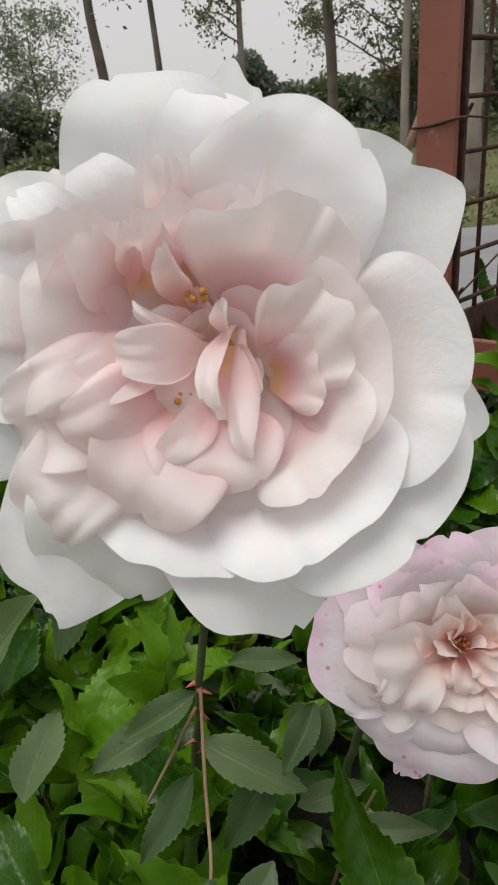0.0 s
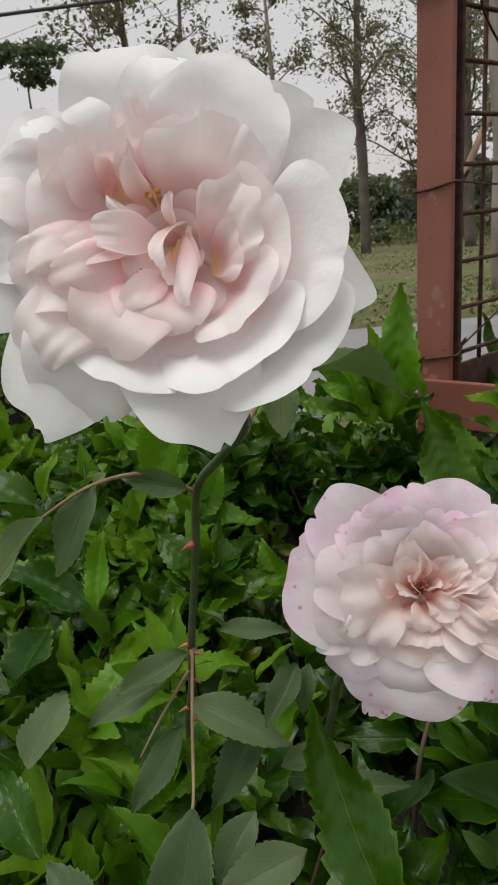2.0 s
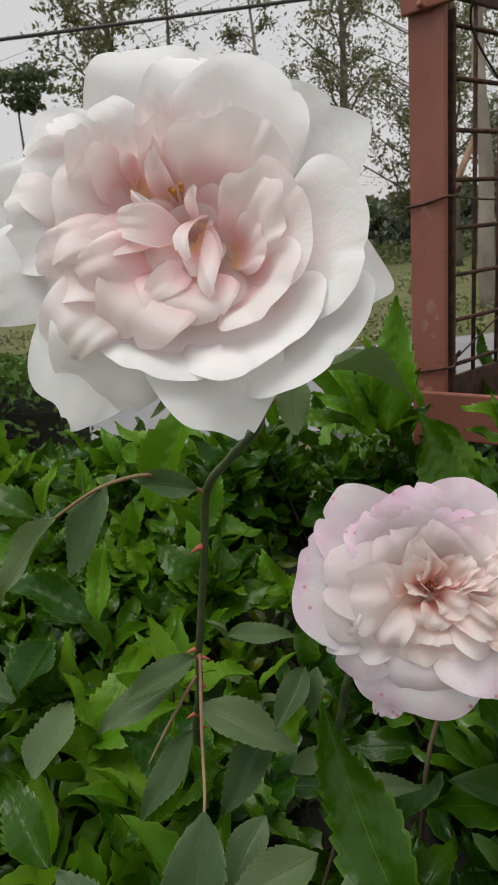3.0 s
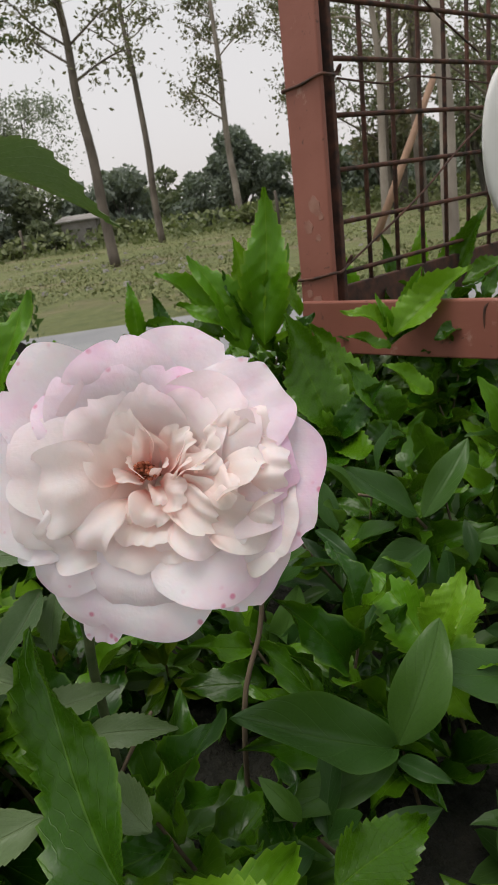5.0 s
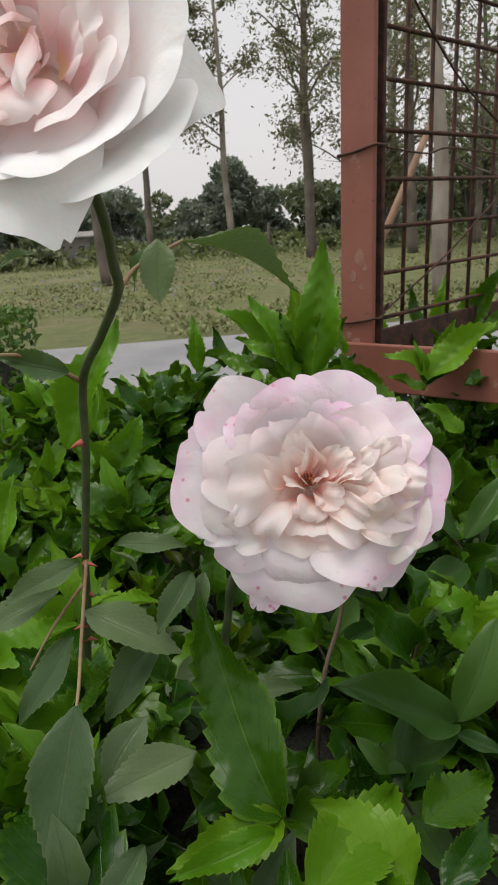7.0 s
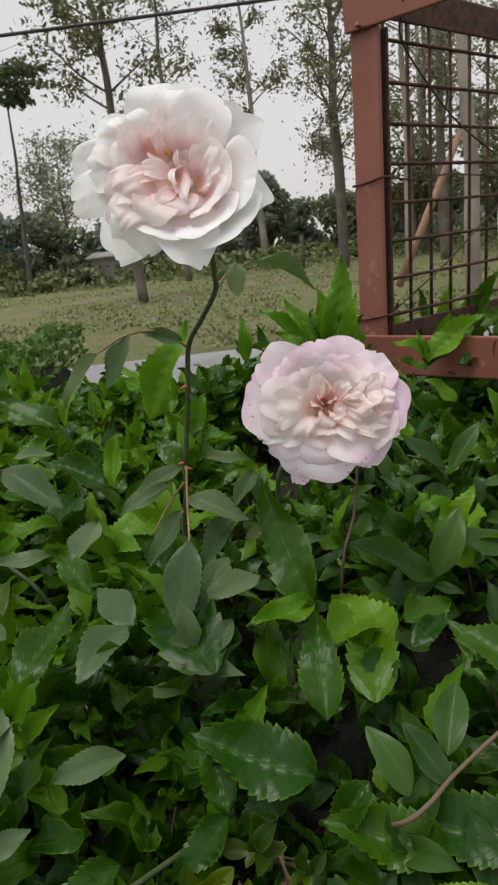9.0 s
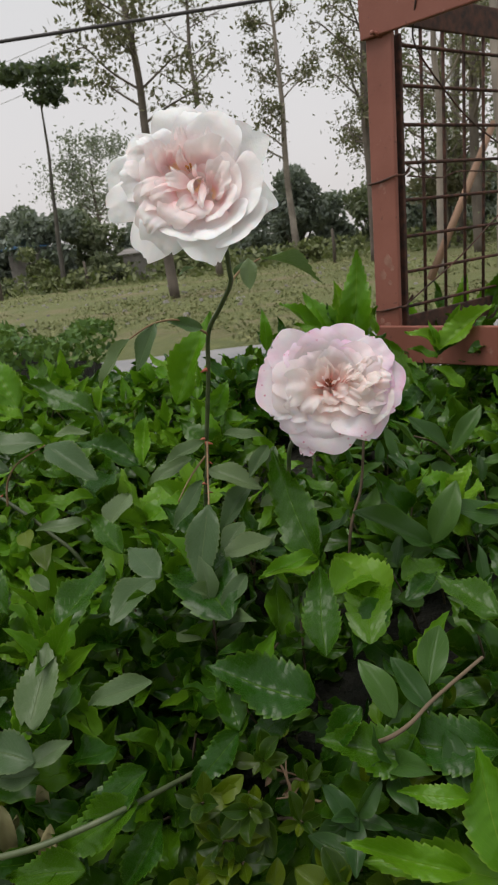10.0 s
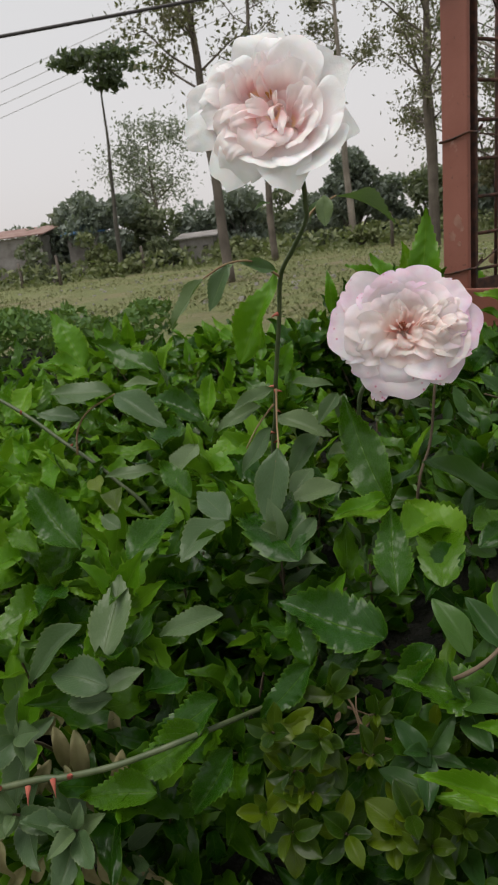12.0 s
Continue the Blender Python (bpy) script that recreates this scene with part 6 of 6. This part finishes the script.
# the lone tree with the flat crown
lone = tree((-9.1, 34, 0), 9.3, 0.12, 1.0, FAR_DARK_HAZED, DARK_BARK, "lone thin tree with a flat umbrella crown of dark leaves", 0, 0.15, 4, 0.93, 0.06, (0.5, 0), 11)
r = np.random.default_rng(5)
C = []
for k in range(26):
    a, d = r.uniform(0, 6.28), 1.75 * math.sqrt(r.uniform(0.02, 1))
    c = np.array([-8.6 + math.cos(a) * d * 1.25, 34 + math.sin(a) * d, 9.3 - 0.10 * d * d + r.normal(0, 0.08)])
    C.append(c + r.normal(0, 1, (46, 3)) * [0.30, 0.30, 0.08])
for k in range(6):
    c = np.array([-8.2 + r.normal(0, 0.35), 34 + r.normal(0, 0.4), 8.25 + r.normal(0, 0.06)])
    C.append(c + r.normal(0, 1, (50, 3)) * [0.3, 0.3, 0.1])
tagged(part("crown", mesh_np("crown", *leaf_cloud(np.vstack(C), 0.17, 0, 6), [UMBRELLA]), None, lone), kind="stuff")

# bushes and low trees along the far side of the field
EDGE = [(-20, 48, 3.6, 2.6), (-16.5, 47, 4.0, 2.8), (-13.4, 41, 4.9, 2.6), (-11.2, 40, 5.0, 2.4), (-9.0, 42, 4.4, 2.3), (-6.4, 43, 3.4, 2.2), (-4.2, 42, 3.8, 2.2), (-2.0, 45, 3.6, 2.4), (0.4, 44, 3.3, 2.2)]
EDGE_2 = [(4.6, 44, 3.6, 2.0), (7.0, 42, 3.9, 2.4), (9.6, 41, 3.6, 2.4), (12.2, 42, 4.2, 2.6), (15.0, 44, 4.0, 2.8), (18.5, 45, 4.2, 2.8), (-25, 52, 4.5, 3.4), (-31, 56, 5.0, 4.0)]
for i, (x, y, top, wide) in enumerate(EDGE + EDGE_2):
    bush((x, y, top * 0.30), wide, 1.6, top * 0.74, (FAR_DARK_HAZED, FAR_MID, FAR_DARK_HAZED)[i % 3], "dark leafy bush at the edge of the field", 3600, 0.19, 18, 50 + i)
bush((2.35, 42, 2.3), 1.75, 1.5, 2.7, FAR_DARK_HAZED, "dense rounded dark green tree at the field edge", 12000, 0.15, 60, 77, "tree", "tree")
for i in range(14):
    x = -22 + i * 3.1
    bush((x + 0.7 * math.sin(i * 2.1), 36 + 2 * math.sin(i * 1.3), 0.3), 1.5, 0.8, 0.75, (FAR_WEED, FAR_MID)[i % 2], "low scrub bush on the field edge", 900, 0.13, 9, 90 + i)


for i, (x, y, top, wide) in enumerate(((-14.2, 36.6, 2.7, 1.5), (-11.0, 36.9, 2.3, 1.3), (-7.4, 37.2, 1.9, 1.1), (-4.3, 36.6, 1.5, 1.0))):
    bush((x, y, top * 0.3), wide, 0.9, top * 0.72, (FAR_MID, FAR_WEED)[i % 2], "leafy green bush that half hides a shed", 1500, 0.14, 12, 130 + i)


for i, (x, y, top, wide) in enumerate(((8.0, 31.5, 6.5, 2.0), (11.2, 29.0, 7.5, 2.2), (14.5, 34.0, 7.5, 2.6))):
    bush((x, y, top * 0.45), wide, 1.4, top * 0.55, (FAR_DRY, FAR_MID)[i % 2], "tall dry leafy tree behind the tree guard", 3000, 0.12, 22, 150 + i, "tree", "tree")


# trimmed hedge across the way
r = np.random.default_rng(21)
far_hedge = tagged(new("hedge"), "trimmed leafy green hedge beside the road", "hedge")
C = np.stack([r.uniform(-9, -0.8, 34000), r.uniform(2.98, 3.72, 34000), 0.84 - r.uniform(0, 1, 34000) ** 2 * 0.6], -1)
C[:, 2] += 0.04 * np.sin(C[:, 0] * 7) + 0.03 * np.sin(C[:, 0] * 17 + C[:, 1] * 5) + 0.02
tagged(part("leaves", mesh_np("leaves", *leaf_cloud(C, 0.026, 0, 22), [FAR_GREEN]), None, far_hedge), kind="stuff")
# block inside the leaves, coloured near-black in place of the shade there
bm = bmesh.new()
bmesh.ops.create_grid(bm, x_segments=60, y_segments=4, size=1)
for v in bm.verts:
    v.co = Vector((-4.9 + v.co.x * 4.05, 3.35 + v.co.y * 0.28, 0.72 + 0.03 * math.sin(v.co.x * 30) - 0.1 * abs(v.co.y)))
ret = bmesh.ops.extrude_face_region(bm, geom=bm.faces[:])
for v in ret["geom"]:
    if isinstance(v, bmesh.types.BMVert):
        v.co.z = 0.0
tagged(part("inner_growth", bm, bpy.data.materials["hedge_gap_shade"], far_hedge), kind="stuff")


# ---------- huts beyond the field ----------
def hut(at, w, d, h, wall, roof, label, pitch=0.5):
    thing = tagged(new("hut"), label, "hut")
    x, y = at
    t = 0.15
    bar("wall", (x - w / 2, y, h / 2), (x + w / 2, y, h / 2), t, h, wall, thing)
    bar("wall", (x - w / 2, y + d, h / 2), (x + w / 2, y + d, h / 2), t, h, wall, thing)
    for s in (-1, 1):
        bar("wall", (x + s * (w / 2 - t / 2), y + t, h / 2), (x + s * (w / 2 - t / 2), y + d - t, h / 2), t, h, wall, thing)
    bar("roof", (x, y - 0.3, h + 0.05), (x, y + d + 0.3, h + 0.05 + pitch), w + 0.5, 0.06, roof, thing)
    bar("window", (x + w * 0.18, y - t / 2, h * 0.55), (x + w * 0.34, y - t / 2, h * 0.55), 0.06, h * 0.32, DARK_BARK, thing)
    return thing


n = Nodes("rusty_sheet")
o = n.add("TexCoord").outputs["Object"]
n.set(Base_Color=n.mix(n.span(n.noise(1.5, 6, o), 0.35, 0.65), rgb(0.20, 0.10, 0.08), rgb(0.30, 0.20, 0.17)), Roughness=0.7)
SHEET = n.mat
n = Nodes("blue_sheet")
o = n.add("TexCoord").outputs["Object"]
n.set(Base_Color=n.mix(n.noise(2, 4, o), rgb(0.06, 0.16, 0.36), rgb(0.10, 0.24, 0.45)), Roughness=0.5)
BLUE = n.mat
hut((-5.8, 36.8), 1.7, 2.0, 1.25, PLASTER, PLASTER, "small pale plastered hut behind the field", 0.25)
hut((-15.8, 38.2), 3.2, 3.0, 2.4, PLASTER, SHEET, "low shed with a rusty sheet roof")
hut((-12.2, 39.4), 2.0, 2.4, 2.2, PLASTER, BLUE, "grey shed partly covered with a blue sheet")
wall_far = tagged(new("boundary_wall"), "old weathered plaster boundary wall", "wall")
for i in range(9):
    bar("wall_panel", (-24 + i * 1.9, 44.0, 0.65), (-22.15 + i * 1.9, 44.0, 0.65), 0.16, 1.3, PLASTER, wall_far)
for x, y, h in ((-11.1, 31.1, 1.25), (-13.6, 33, 1.1), (-8.0, 34, 1.2), (3.1, 30, 1.3)):
    post = tagged(part("fence_post", tube_mesh("fence_post", [(x, y, -0.1), (x + 0.03, y, h * 0.5), (x, y, h)], [0.08, 0.07, 0.06], BARK, 8)), "rough wooden fence post at the field edge", "fence post", "field fence posts")

pole = tagged(part("leaning_pole", tube_mesh("leaning_pole", [(2.95, 12.5, 0.2), (3.5, 12.5, 1.35), (4.1, 12.5, 2.6)], [0.07, 0.065, 0.055], bark_material("brown_pole", (0.20, 0.12, 0.08), (0.30, 0.19, 0.13), 10, 0.01), 9)), "brown wooden pole leaning against a tree", "pole")

# ---------- cables and the poles that carry them ----------
BLACK = Nodes("cable").set(Base_Color=rgb(0.03, 0.025, 0.025), Roughness=0.6).mat
s = np.linspace(-1, 1, 40)
line = np.stack([s * 14 - 1, 6 + 0 * s, 2.93 + 0.02 * (s * 14 + 0.5) + 0.0018 * (s * 14) ** 2], -1)
tagged(part("cable", tube_mesh("cable", line, 0.014, BLACK, 8)), "black overhead cable across the road", "cable")
GREY = Nodes("far_cable").set(Base_Color=rgb(0.35, 0.34, 0.34), Roughness=0.6).mat
for x, y, z in (line[0], line[-1]):
    tagged(part("cable_pole", tube_mesh("cable_pole", [(x, y, -0.2), (x, y, z * 0.5), (x, y, z + 0.2)], [0.09, 0.08, 0.07], BARK, 10)), "rough wooden pole that carries a cable", "pole", "cable poles")
for i in range(4):
    z = 13.0 + i * 0.75
    tagged(part("power_line", tube_mesh("power_line", [(-40, 52, z - 6.5), (-22, 52, z - 2.6), (-4, 52, z + 1.8), (14, 52, z + 6.6)], 0.02, GREY, 5)), "thin grey power line above the trees", "power line", "power lines")
for x, top in ((-40, 9.2), (14, 22.2)):
    tagged(part("power_pole", tube_mesh("power_pole", [(x, 52, -0.2), (x, 52, top * 0.5), (x, 52, top)], [0.16, 0.14, 0.1], PLASTER, 10)), "tall grey power pole", "pole", "power poles")

# ---------- grass, weeds and stones of the field ----------
r = np.random.default_rng(33)
n_t = 46000
gy = 8.4 + r.uniform(0, 1, n_t) ** 1.4 * 30
gx = (r.uniform(-1, 1, n_t)) * (4 + gy * 0.55) - 1
keep = np.array([noise.noise(Vector((a * 0.25, b * 0.25, 2.0))) + 0.35 * noise.noise(Vector((a, b, 7.0))) > -0.12 for a, b in zip(gx, gy)])
C = np.stack([gx, gy, 0.03 + 0.09 * r.uniform(0, 1, n_t) ** 2], -1)[keep]
n = Nodes("field_weeds")
rnd = n.add("NewGeometry").outputs["Random Per Island"]
n.set(Base_Color=n.mix(rnd, rgb(0.11, 0.14, 0.045), rgb(0.25, 0.25, 0.11)), Roughness=0.8)
tagged(part("field_grass", mesh_np("field_grass", *leaf_cloud(C, 0.036, 0, 34), [n.mat])), "short dry grass and weeds in the field", "grass", kind="stuff")
C = np.stack([r.uniform(-16, 14, 5200), 31 + r.uniform(0, 1, 5200) ** 0.7 * 9, r.uniform(0, 1, 5200) ** 2 * 0.9], -1)
tagged(part("tall_weeds", mesh_np("tall_weeds", *leaf_cloud(C, 0.16, 0, 35), [FAR_WEED])), "tall green weeds along the far field edge", "weeds", kind="stuff")
out = []
for _ in range(170):
    y = 12 + 16 * r.uniform() ** 0.8
    x = r.uniform(-0.42, 0.25) * y
    q = r.uniform(0.03, 0.09)
    a = np.linspace(0, 6.28, 7)[:-1]
    ring = np.stack([np.cos(a) * q * r.uniform(0.7, 1.2, 6), np.sin(a) * q * r.uniform(0.7, 1.2, 6), np.zeros(6)], -1)
    V = np.vstack([ring + [x, y, -0.02], ring * 0.6 + [x, y, q * 0.7]])
    k = np.arange(6)
    F = np.vstack([np.stack([k, (k + 1) % 6, (k + 1) % 6 + 6, k + 6], -1), [[6, 7, 8, 9], [6, 9, 10, 11]]])
    out.append((V, F, np.zeros((12, 2))))
tagged(part("field_stones", mesh_np("field_stones", *joined(out), [PLASTER], smooth=False)), "scattered pale stones and rubble in the field", "stones", kind="stuff")
